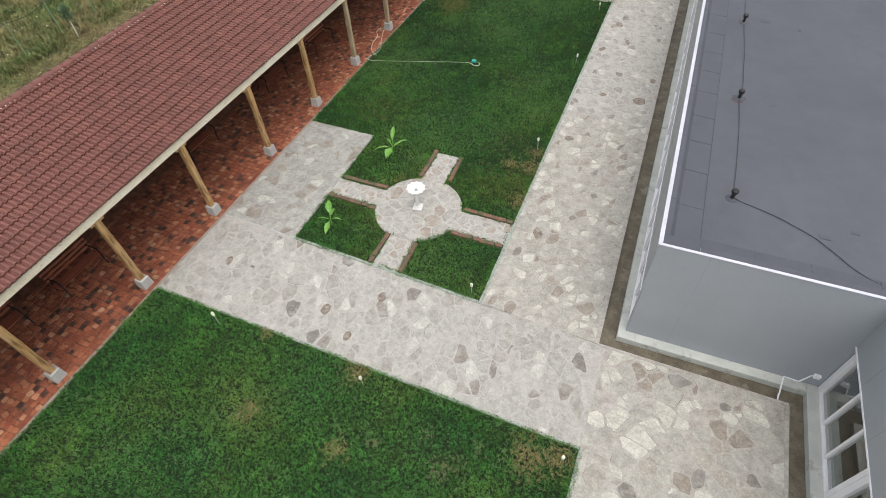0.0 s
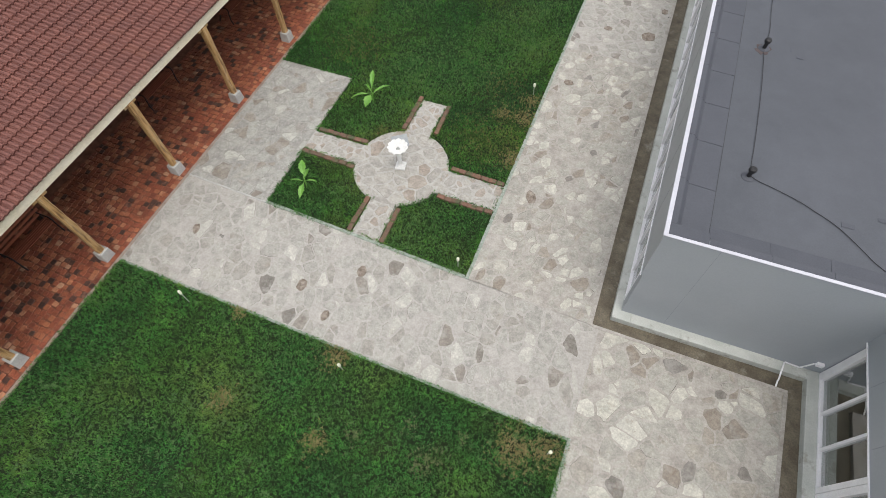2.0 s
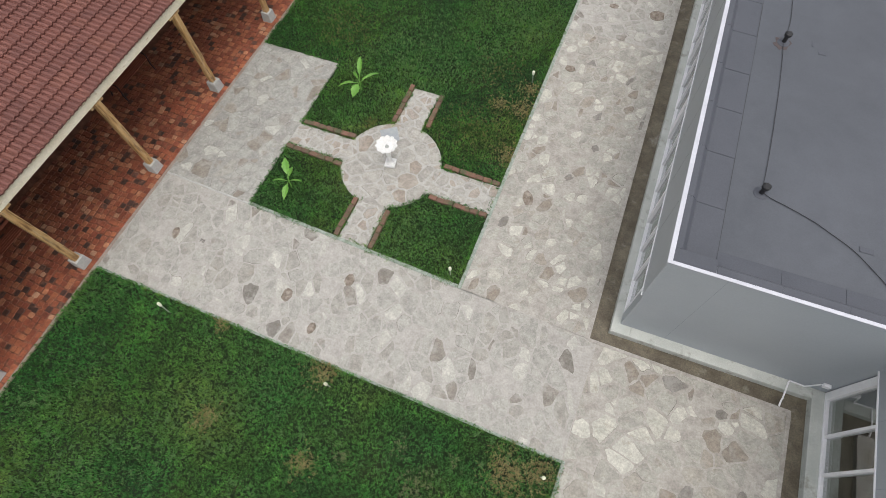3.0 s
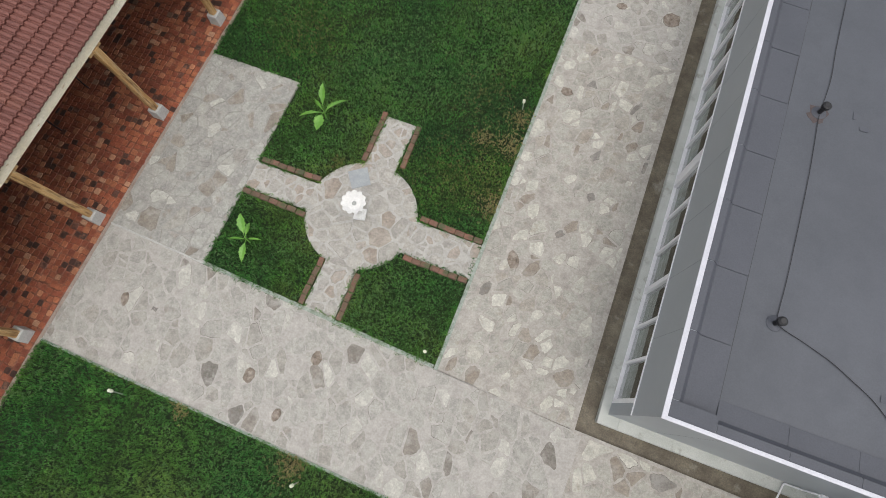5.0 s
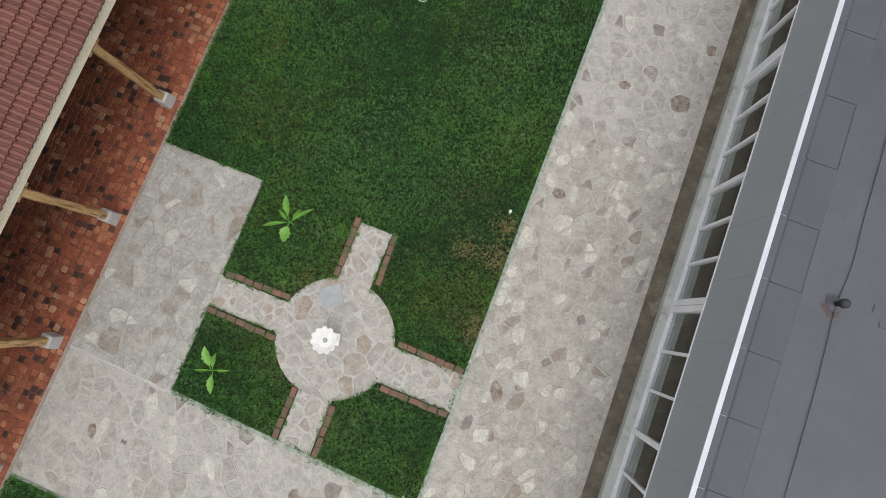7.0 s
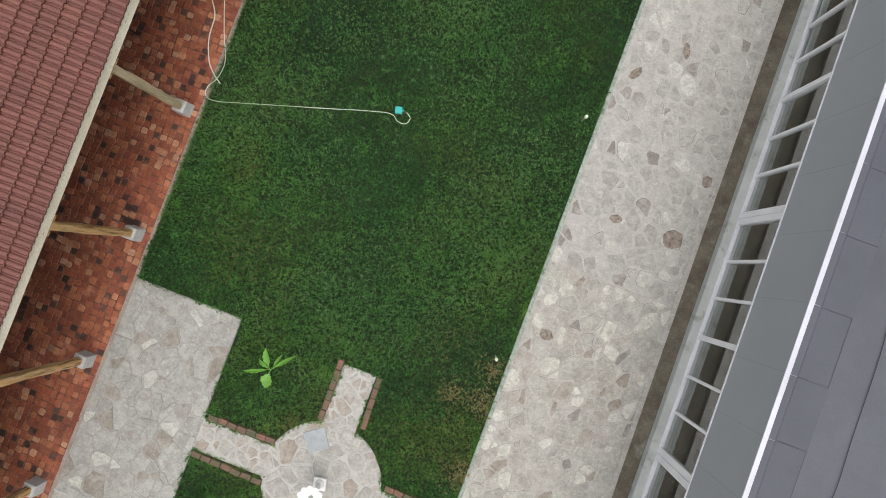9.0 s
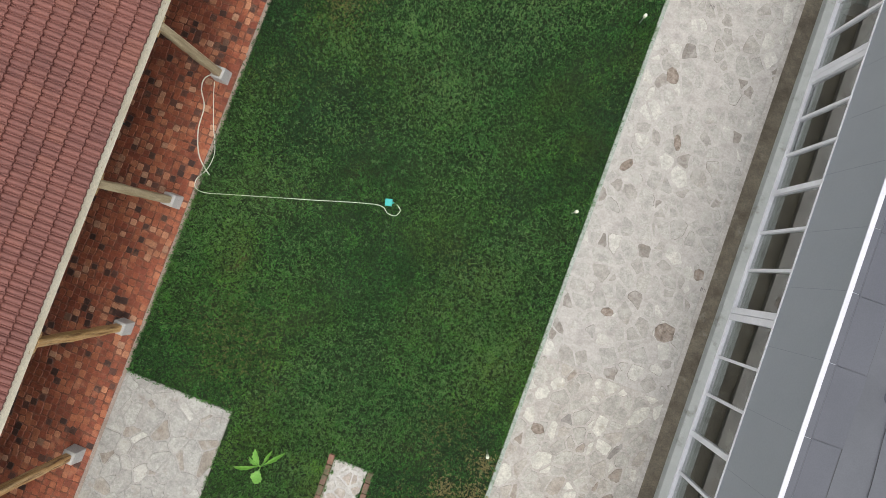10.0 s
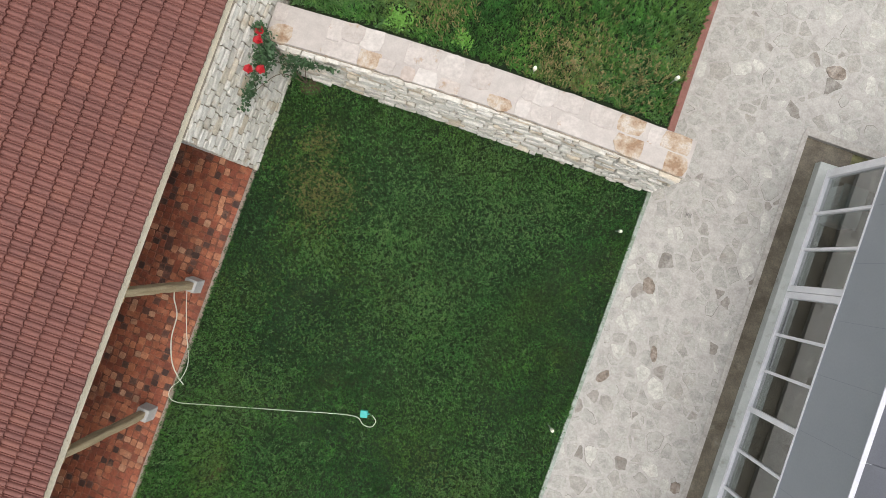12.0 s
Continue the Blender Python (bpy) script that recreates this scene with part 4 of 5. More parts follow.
def canna(x, y, turn, leaves):
    p = thing("leafy_plant", "young broad-leaved plant with bright green leaves in the grass bed", "plant", pose(x, y, -0.02, 0, 0, turn), "plants in the beds")
    part("stem", tube(bmesh.new(), [(0, 0, 0), (0.01, 0, 0.2), (0.02, 0.01, 0.42)], 0.022, 7, 0.6), mat_leaf, p)
    for z, azimuth, length, width, rise, droop, fold in leaves:
        part("leaf", leaf(bmesh.new(), (0.015, 0, z), azimuth, length, width, rise, droop, fold, 16, 0.22, 0.20), mat_leaf, p)


canna(-7.20, 14.82, 0, [(0.38, 268, 0.50, 0.13, 0.14, 0.28, 0.15), (0.34, 206, 0.70, 0.040, 0.24, 0.32, 0.9), (0.40, 150, 0.34, 0.035, 0.34, 0.2, 0.9), (0.44, 106, 0.56, 0.070, 0.66, 0.25, 0.5), (0.36, 50, 0.66, 0.040, 0.34, 0.30, 0.9), (0.30, 75, 0.40, 0.030, 0.20, 0.2, 0.9)])
canna(-7.50, 10.98, 0, [(0.38, 122, 0.58, 0.095, 0.42, 0.22, 0.3), (0.34, 100, 0.40, 0.060, 0.30, 0.25, 0.5), (0.30, 282, 0.56, 0.080, 0.15, 0.25, 0.25), (0.28, 200, 0.44, 0.022, 0.25, 0.2, 0.9), (0.30, 20, 0.36, 0.022, 0.18, 0.2, 0.9)])


def garden_light(x, y, z, lean=0.0, az=0.0):
    g = thing("garden_light", "small garden light with a cream cap on a grey stake", "garden light", pose(x, y, z) @ pose(0, 0, 0, 0, 0, az) @ pose(0, 0, 0, lean, 0, 0), "garden lights")
    part("stake", tube(bmesh.new(), [(0, 0, -0.02), (0, 0, 0.36)], 0.014, 8), mat_steel, g)
    part("head", lathe(bmesh.new(), [(0.025, 0.35), (0.038, 0.37), (0.038, 0.47), (0.028, 0.485)], 12), mat_lamp_cap, g, "cream plastic lamp head")


for x, y, z, lean, az in ((-8.54, 6.575, -0.03, 15, -112), (-3.88, 6.46, -0.03, 3, 0), (-2.34, 10.12, -0.03, 2, 30), (-2.42, 16.95, -0.03, 2, 0), (-2.50, 22.86, -0.03, 3, 90), (-2.58, 27.68, -0.03, 4, 0),
                          (1.23, 6.46, -0.03, 5, 40), (-5.70, 29.92, 1.62, 6, 0), (-3.00, 30.66, 1.62, 4, 0)):
    garden_light(x, y, z, lean, az)

sprinkler = thing("sprinkler", "teal plastic sprinkler box at the end of the pale hose", "sprinkler", pose(-6.65, 21.57, 0.0, 0, 0, 14))
part("body", boxed(-0.085, 0.085, -0.085, 0.085, 0.0, 0.09, bevel=0.012), mat_teal, sprinkler)
part("nozzle", tube(bmesh.new(), [(0.08, 0, 0.05), (0.13, 0.01, 0.05)], 0.02, 8), mat_teal, sprinkler)
solid("garden_hose", tube(bmesh.new(), spline([(-6.49, 21.77, 0.020), (-6.36, 21.66, 0.020), (-6.42, 21.50, 0.024), (-6.62, 21.49, 0.024), (-6.85, 21.60, 0.020), (-7.5, 21.44, 0.020), (-8.3, 21.19, 0.020), (-9.1, 20.95, 0.020),
      (-10.36, 20.57, 0.020), (-10.95, 20.40, 0.024), (-11.21, 20.44, 0.03), (-11.25, 20.66, 0.03), (-11.10, 20.95, 0.03), (-11.08, 21.4, 0.03), (-11.36, 22.03, 0.03), (-11.62, 22.7, 0.03), (-11.72, 23.0, 0.020)], 7), 0.010, 8),
      mat_hose, "pale garden hose lying across the lawn to the arcade", "hose").matrix_basis = pose(0.03, -0.17, 0)
solid("garden_hose", tube(bmesh.new(), spline([(-11.02, 20.84, 0.03), (-11.20, 20.96, 0.03), (-11.47, 21.24, 0.03), (-11.69, 21.77, 0.03), (-11.76, 22.34, 0.03), (-11.98, 22.72, 0.03), (-12.0, 23.0, 0.03), (-11.80, 23.2, 0.03)], 7), 0.014, 8),
      mat_hose, "pale garden hose looped beside the post footing", "hose").matrix_basis = pose(0.06, -0.17, 0)

# rose on the corner of the stone walls
rng = random.Random(21)
rose = thing("climbing_rose", "climbing rose with dark leaves and red blooms on the white wall", "rose bush", pose(-10.70, 28.48, -0.03))
for pts in ([(0, 0, 0), (-0.1, 0.05, 0.6), (-0.28, -0.05, 1.3), (-0.33, -0.4, 1.95)], [(0, 0, 0), (0.1, 0.1, 0.6), (0.35, 0.14, 1.2), (0.8, 0.15, 1.45)], [(0, 0, 0), (-0.25, -0.2, 1.0), (-0.32, -0.9, 1.75)], [(0, 0, 0), (-0.15, 0.06, 0.9), (-0.36, 0.2, 2.0)]):
    part("stem", tube(bmesh.new(), spline(pts, 5), 0.012, 6, 0.5), mat_bark, rose)


def clump(boxes, size, rng):
    """Small leaves strewn through boxes (centre, half sizes, number)."""
    v, f = [], []
    for (cx, cy, cz), (hx, hy, hz), n in boxes:
        for _ in range(n):
            c = Vector((cx + hx * max(-1, min(1, rng.gauss(0, 0.5))), cy + hy * max(-1, min(1, rng.gauss(0, 0.5))), cz + hz * max(-1, min(1, rng.gauss(0, 0.5)))))
            m = Euler((rng.uniform(-0.9, 0.9), rng.uniform(-0.9, 0.9), rng.uniform(0, 6.3))).to_matrix()
            s = size * rng.uniform(0.6, 1.3)
            k = len(v)
            v += [c + m @ Vector(p) * s for p in ((-0.5, 0, 0), (0, -0.3, 0.06), (0.5, 0, 0), (0, 0.3, 0.06))]
            f.append((k, k + 1, k + 2, k + 3))
    return [tuple(p) for p in v], f


fol = new("foliage", raw_mesh("foliage", *clump([((-0.34, -0.15, 1.84), (0.16, 0.45, 0.30), 560), ((-0.42, -0.95, 1.74), (0.08, 0.40, 0.22), 190), ((-0.50, 0.28, 2.10), (0.16, 0.14, 0.12), 130), ((-0.12, 0.0, 1.1), (0.2, 0.15, 0.5), 130),
                                               ((0.30, 0.12, 1.35), (0.32, 0.08, 0.2), 230), ((0.90, 0.14, 1.48), (0.25, 0.06, 0.1), 50)], 0.085, rng), mat_rose_leaf))
fol.parent = rose
for x, y, z in ((-0.44, -0.55, 2.08), (-0.22, -0.47, 2.04), (-0.45, 0.06, 2.10), (-0.48, 0.24, 2.12)):
    bm = bmesh.new()
    for k in range(14):
        leaf(bm, (x, y, z), k * 137.5, 0.055 + 0.0045 * k, 0.046, 0.045 - 0.0025 * k, 0.02, 0.5, 3)
    part("flower", bm, mat_rose, rose, "red rose bloom")
solid("soil_patch", lathe(bmesh.new(), [(0.34, -0.05), (0.30, -0.005), (0.15, 0.015), (0.03, 0.02)], 18), mat_soil, "bare dark soil at the foot of the rose", "soil", "structure").matrix_basis = pose(-10.58, 28.44, 0.0, 0, 0, 20) @ Matrix.Diagonal((0.9, 0.62, 1, 1))

for x, y, s in ((-8.65, 30.0, 1.0), (-7.28, 30.04, 0.75)):
    p = thing("wild_shrub", "bright green leafy weed growing at the terrace edge", "weed", pose(x, y, 1.63), "weeds on the terrace")
    part("stem", tube(bmesh.new(), [(0, 0, 0), (0.02, 0, 0.12 * s), (0.03, 0.02, 0.25 * s)], 0.01, 6, 0.5), mat_weed, p)
    fol = new("foliage", raw_mesh("foliage", *clump([((0, 0, 0.16 * s), (0.26 * s, 0.22 * s, 0.14 * s), int(420 * s))], 0.055, rng), mat_leaf))
    fol.parent = p

# ---- far field ----
rng = random.Random(77)
edge = [(-24.95 + rng.uniform(-0.16, 0.16), y) for y in np.linspace(10.0, 27.0, 40)]
solid("dirt_path", prism(bmesh.new(), [(-17.0, 10.0), (-17.0, 27.0), *edge[::-1]], -0.16, -0.125), mat_earth, "bare trodden earth path behind the arcade", "path", "structure")
fence = thing("wire_fence", "green metal fence posts with wires along the meadow", "fence", pose(-26.87, 17.0, -0.13))
for k in range(-5, 8):
    part("post", boxed(-0.022, 0.022, 2.15 * k - 0.022 + 0.45, 2.15 * k + 0.022 + 0.45, 0.0, 1.78), mat_fence, fence)
for z in (0.3, 0.75, 1.2):
    part("wire", boxed(-0.003, 0.003, -11.0, 16.2, z, z + 0.006), mat_fence, fence)
sag = [(0.0, 2.15 * (k + s) + 0.45, 1.74 - 0.16 * 4 * s * (1 - s)) for k in range(-5, 7) for s in (0.0, 0.25, 0.5, 0.75)]
part("wire", tube(bmesh.new(), sag, 0.014, 6), mat_wire, fence, "dark sagging top wire")
sapling = thing("sapling", "young tree with a whitewashed trunk beside the fence", "tree", pose(-26.1, 17.62, -0.13))
part("trunk", tube(bmesh.new(), [(0, 0, 0), (0.01, 0.02, 0.5), (0.03, 0.02, 1.0)], 0.03, 8, 0.6), mat_flower, sapling, "whitewashed slim trunk")
crown = new("crown", raw_mesh("crown", *clump([((0.03, 0.02, 1.15), (0.28, 0.28, 0.32), 260), ((-0.1, 0.1, 1.4), (0.18, 0.18, 0.2), 90)], 0.11, rng), mat_rose_leaf))
crown.parent = sapling

# ---- grass ----
def on_paving(x, y):
    """Whether places lie on the paving inside the lawn, with a ragged edge."""
    x = x + 0.035 * np.sin(x * 9.1 + y * 13.7) + 0.03 * np.sin(y * 31.0) - 0.01
    y = y + 0.035 * np.sin(x * 11.3 - y * 7.9) + 0.03 * np.sin(x * 29.0)
    ring = np.hypot(x - CENTRE[0], y - CENTRE[1]) < RING - 0.02
    north = (x > -5.67) & (x < -4.88) & (y > 12.6) & (y < 15.45)
    south = (x > -5.50) & (x < -4.71) & (y < 12.6)
    east = (y > 12.14) & (y < 13.00) & (x > -5.2)
    west = (y > 12.29) & (y < 13.02) & (x < -5.2)
    slab = (x < SLAB_X - 0.02) & (y < SLAB_Y - 0.02)
    front = y < 10.02 - 0.0284 * (x + 8.3)
    walk_side = x > -2.03 - 0.0087 * (y - 9.84)
    return ring | north | south | east | west | slab | front | walk_side


def blades(name, rect, z, density, height, width, material, label, skip=None, seed=1, keep=None, each=5, spread=0.024):
    """Tufts of a few blades over a rectangle, as one mesh; the blades of a tuft start together."""
    r = np.random.RandomState(seed)
    x0, x1, y0, y1 = rect
    n = int((x1 - x0) * (y1 - y0) * density)
    x, y = r.uniform(x0, x1, n), r.uniform(y0, y1, n)
    ok = np.ones(n, bool)
    if skip is not None:
        ok &= ~skip(x, y)
    if keep is not None:
        ok &= keep(x, y, r)
    x, y = x[ok], y[ok]
    n = len(x)
    wave = np.sin(x * 1.7 + 2 * np.sin(y * 0.9)) * np.sin(y * 2.1 + 2 * np.sin(x * 1.3)) + 0.6 * np.sin(x * 5.3 + 3 * np.sin(y * 3.1)) * np.sin(y * 4.7 - 2 * np.sin(x * 2.9))
    tall = (r.uniform(*height, n) * (1 + 0.22 * wave)).clip(0.02)
    root = np.stack([x, y, np.full(n, z)], 1)
    v, f = [], []
    for k in range(each):
        a = r.uniform(0, 2 * np.pi, n)
        h, w = tall * r.uniform(0.5, 1.1, n), r.uniform(*width, n)
        out = spread * r.uniform(0.3, 1.2, n) + tall * r.uniform(0.05, 0.45, n)
        d = np.stack([np.cos(a), np.sin(a), np.zeros(n)], 1)
        s = np.stack([-np.sin(a), np.cos(a), np.zeros(n)], 1)
        up = np.array([0, 0, 1.0])
        mid = root + d * (out * 0.5)[:, None] + up * (h * 0.8)[:, None]
        i = sum(len(q) for q in v)
        v += [root + d * 0.006, mid - s * w[:, None] / 2, mid + s * w[:, None] / 2, root + d * out[:, None] + up * h[:, None]]
        j = np.arange(n)
        f += [np.stack([i + j, i + n + j, i + 3 * n + j, i + 2 * n + j], 1)]
    ob = new(name, raw_mesh(name, np.concatenate(v), np.concatenate(f), material))
    return tagged(ob, label, "grass", "", "stuff")


def on_coping(x, y):
    """Whether places lie on the top of the retaining wall."""
    return y < 29.68 + 0.0192 * (x + 6.5) + 0.13 * np.maximum(0.0, 1 - ((x + 6.5) / 4.5) ** 2)


SPOTS = [(0.55, 6.28, 0.36), (1.2, 6.5, 0.30), (-4.2, 6.72, 0.28), (-7.1, 6.85, 0.18), (-3.7, 4.75, 0.22), (-6.2, 4.75, 0.20),
         (-9.5, 26.2, 0.65), (-9.9, 27.2, 0.35), (-6.35, 13.75, 0.12)]
CLOVER = [(-5.2, 27.2, 0.85), (-4.3, 27.6, 0.60), (-9.1, 24.8, 0.60), (-6.3, 16.3, 0.45), (-8.6, 23.0, 0.50), (-3.3, 19.2, 0.50), (-6.0, 24.3, 0.60), (-7.6, 25.4, 0.50)]
OLIVE = [(-3.2, 14.7, 1.0), (-3.4, 17.0, 0.7), (-9.0, 17.2, 0.9)]
TERRACE_DRY = [(-4.9, 30.2, 0.90), (-3.7, 30.6, 0.60), (-7.9, 30.6, 0.50)]
WORN = [(0.55, 6.28, 0.30), (1.2, 6.6, 0.30), (-4.2, 6.78, 0.22)]
BARE = [(-2.3, 15.85, 0.34), (-2.35, 16.6, 0.26), (-2.2, 14.05, 0.30), (-3.05, 15.8, 0.22)]
SEEDED = [(-1.15, 5.3, 0.30), (-2.9, 5.2, 0.18), (-0.6, 6.0, 0.14), (-1.8, 5.9, 0.16)]


def in_spots(x, y, r, spots=SPOTS):
    """Draws of whether places fall into soft-edged round patches."""
    best = np.zeros(len(x))
    for sx, sy, sr in spots:
        best = np.maximum(best, np.exp(-((x - sx) ** 2 + (y - sy) ** 2) / sr ** 2))
    return r.uniform(0, 1, len(x)) < best


MAIN, FRONT, UPPER = (FLOOR_X + 0.0, LAWN_X + 0.03, 9.8, WALL_Y + 0.05), (FLOOR_X + 0.0, FRONT_X + 0.03, -1.5, FRONT_Y + 0.03), (-11.0, -2.78, 29.45, 34.5)
def dark_share(x, y):
    """The share of the tufts in the darker green, which rises towards the stone wall."""
    drift = np.sin(x * 0.8 + 1.3 * np.sin(y * 0.5)) * np.sin(y * 0.75 + 1.1 * np.sin(x * 0.6))
    return np.clip((y - 18.5) / 5.5, 0.0, 0.72) + 0.30 * drift


blades("grass", MAIN, -0.03, 820, (0.04, 0.095), (0.006, 0.012), mat_blade, "short green grass tufts of the lawn", on_paving, 1, lambda x, y, r: (r.uniform(0, 1, len(x)) > dark_share(x, y)) & ~in_spots(x, y, r, BARE))
blades("fine_grass", MAIN, -0.03, 820, (0.04, 0.09), (0.006, 0.012), mat_blade_dark, "darker green grass tufts, a larger share of them towards the stone wall", on_paving, 21, lambda x, y, r: r.uniform(0, 1, len(x)) < dark_share(x, y))
blades("grass", FRONT, -0.03, 700, (0.04, 0.105), (0.007, 0.014), mat_blade_front, "short green grass tufts of the front lawn", None, 2, lambda x, y, r: ~in_spots(x, y, r, WORN))
blades("grass", UPPER, 1.64, 520, (0.08, 0.20), (0.010, 0.022), mat_blade_upper, "longer green grass on the raised terrace", on_coping, 3)
blades("dry_grass", MAIN, -0.022, 520, (0.055, 0.105), (0.012, 0.022), mat_dry, "dry brownish grass in patches of the lawn", on_paving, 4, in_spots)
blades("dry_grass", MAIN, -0.022, 620, (0.055, 0.10), (0.012, 0.022), mat_brown_grass, "straw-brown grass in patches beside the house walk", on_paving, 8, lambda x, y, r: in_spots(x, y, r, BARE))
blades("clover", MAIN, -0.02, 320, (0.045, 0.075), (0.020, 0.032), mat_clover, "pale clover growing in patches of the lawn", on_paving, 9, lambda x, y, r: in_spots(x, y, r, CLOVER))
blades("olive_grass", MAIN, -0.025, 200, (0.05, 0.10), (0.008, 0.015), mat_dry, "thin yellowish grass mixed into the lawn", on_paving, 10, lambda x, y, r: in_spots(x, y, r, OLIVE))
blades("dry_grass", UPPER, 1.64, 330, (0.10, 0.22), (0.012, 0.024), mat_brown_grass, "dry grass on the terrace behind the coping", on_coping, 11, lambda x, y, r: in_spots(x, y, r, TERRACE_DRY))
blades("dry_grass", FRONT, -0.022, 900, (0.055, 0.11), (0.012, 0.022), mat_brown_grass, "dry brownish grass in patches of the front lawn", None, 5, in_spots)
blades("seeded_grass", FRONT, -0.02, 330, (0.07, 0.13), (0.012, 0.022), mat_straw, "pale seed heads standing in clumps of the front lawn", None, 25, lambda x, y, r: in_spots(x, y, r, SEEDED))


def fringe(name, lines, seed, label, material):
    """Longer tufts that hang over the borders of the paving."""
    r = np.random.RandomState(seed)
    v, f = [], []
    for (ax, ay), (bx, by) in lines:
        l = math.hypot(bx - ax, by - ay)
        ux, uy = (bx - ax) / l, (by - ay) / l
        for t in r.uniform(0, l, int(l * 22)):
            if noise.noise((ax + ux * t * 2.3, ay + uy * t * 2.3, 5.0)) < -0.25:
                continue
            o = r.uniform(-0.03, 0.05)
            c = np.array([ax + ux * t - uy * o, ay + uy * t + ux * o, -0.01])
            root = len(v)
            v.append(tuple(c))
            for k in range(5):
                a, h, w = r.uniform(0, 6.28), r.uniform(0.03, 0.07), r.uniform(0.008, 0.016)
                d, s = np.array([math.cos(a), math.sin(a), 0]), np.array([-math.sin(a), math.cos(a), 0]) * w / 2
                mid = c + d * 0.025 + np.array([0, 0, h])
                i = len(v)
                v += [tuple(mid - s), tuple(mid + s), tuple(c + d * r.uniform(0.03, 0.06) + np.array([0, 0, h * 0.9]))]
                f.append((root, i, i + 2, i + 1))
    return tagged(new(name, raw_mesh(name, v, f, material)), label, "grass", "", "stuff")


def arc(a, b):
    p = [(CENTRE[0] + RING * math.cos(radians(k)), CENTRE[1] + RING * math.sin(radians(k))) for k in np.linspace(a, b, 8)]
    return list(zip(p, p[1:]))


fringe("edge_grass", [((-8.36, 13.04), (-6.5, 13.06)), ((-8.36, 12.26), (-6.5, 12.26)), ((-3.9, 13.03), (-2.0, 13.03)), ((-3.9, 12.11), (-2.0, 12.11)), ((-5.70, 15.47), (-4.85, 15.47)), ((-5.70, 15.47), (-5.70, 13.9)), ((-4.85, 15.47), (-4.85, 13.9)),
       ((-5.53, 9.98), (-5.53, 11.4)), ((-4.68, 9.96), (-4.68, 11.4)), ((-8.33, 10.1), (-8.36, 12.25)), ((-8.36, 13.05), (-8.37, 15.57)), ((-8.37, 15.58), (-11.12, 15.58)), *arc(-72, -20), *arc(20, 78), *arc(112, 165), *arc(195, 252)], 31, "grass overhanging the edges of the beds", mat_blade)
fringe("edge_grass", [((-11.1, 6.88), (1.5, 6.88)), ((1.5, 1.0), (1.5, 6.88)), ((-8.3, 10.14), (-2.1, 9.94)), ((-2.07, 9.95), (-2.15, 19.5)), ((-11.11, 15.6), (-11.11, 19.5)), ((-11.11, -1.0), (-11.11, 6.85))], 32, "grass overhanging the edges of the lawn", mat_blade)
fringe("edge_grass", [((-2.15, 19.5), (-2.235, 28.7)), ((-11.11, 19.5), (-11.11, 26.2))], 33, "dark grass overhanging the edges of the lawn", mat_blade_dark)


def weeds(name, rect, z, number, size, label, seed, skip=None):
    """Rosettes of broader leaves among the grass, as one mesh."""
    r = np.random.RandomState(seed)
    x, y = r.uniform(rect[0], rect[1], number), r.uniform(rect[2], rect[3], number)
    thick = np.array([noise.noise((px * 0.5, py * 0.5, 7.0)) for px, py in zip(x, y)])
    ok = thick > -0.1
    if skip is not None:
        ok &= ~skip(x, y)
    v, f = [], []
    for px, py in zip(x[ok], y[ok]):
        for k in range(7):
            a, l, w = r.uniform(0, 6.28), r.uniform(0.4, 1.0) * size, 0.16 * size
            d, s = np.array([math.cos(a), math.sin(a)]), np.array([-math.sin(a), math.cos(a)]) * w
            c, h = np.array([px, py]), r.uniform(0.2, 0.7) * size
            i = len(v)
            v += [(*c, z), (*(c + d * l * 0.5 - s), z + h), (*(c + d * l), z + h * 0.8), (*(c + d * l * 0.5 + s), z + h)]
            f.append((i, i + 1, i + 2, i + 3))
    return tagged(new(name, raw_mesh(name, v, f, mat_weed)), label, "weeds", "", "stuff")


def clover_here(x, y, r):
    """Drifts of clover."""
    wave = np.sin(x * 0.9 + 1.7 * np.sin(y * 0.55)) + np.sin(y * 0.7 + 1.4 * np.sin(x * 0.8) + 1.0) + 0.7 * np.sin(x * 2.3 - y * 1.9)
    return r.uniform(-1.2, 2.6, len(x)) < wave


blades("clover", MAIN, -0.02, 300, (0.06, 0.10), (0.015, 0.027), mat_clover, "small pale clover leaves among the grass of the lawn", on_paving, 14, clover_here, 3, 0.03)
blades("clover", FRONT, -0.02, 260, (0.06, 0.11), (0.016, 0.030), mat_clover, "small pale clover leaves among the grass of the front lawn", None, 15, clover_here, 3, 0.03)
blades("clover", UPPER, 1.65, 420, (0.09, 0.17), (0.018, 0.034), mat_clover, "pale leaves among the grass of the terrace", on_coping, 16, clover_here, 3, 0.03)
weeds("weeds", MAIN, -0.01, 420, 0.085, "pale green weeds scattered through the lawn", 8, on_paving)
weeds("weeds", FRONT, -0.01, 520, 0.10, "pale green weeds scattered through the front lawn", 9)
weeds("weeds", UPPER, 1.66, 160, 0.16, "taller weeds in the grass of the terrace", 10, on_coping)
blades("meadow_grass", (-26.0, -24.9, 11.0, 26.0), -0.10, 200, (0.06, 0.16), (0.016, 0.034), mat_meadow_blade, "short mixed grass on the strip behind the arcade", None, 7, each=4, spread=0.05)
blades("meadow_grass", (-34.0, -26.0, 11.0, 26.0), -0.14, 190, (0.14, 0.42), (0.018, 0.040), mat_meadow_blade, "tall mixed meadow grass behind the arcade", None, 6, each=4, spread=0.06)
r = np.random.RandomState(12)
v, f = [], []
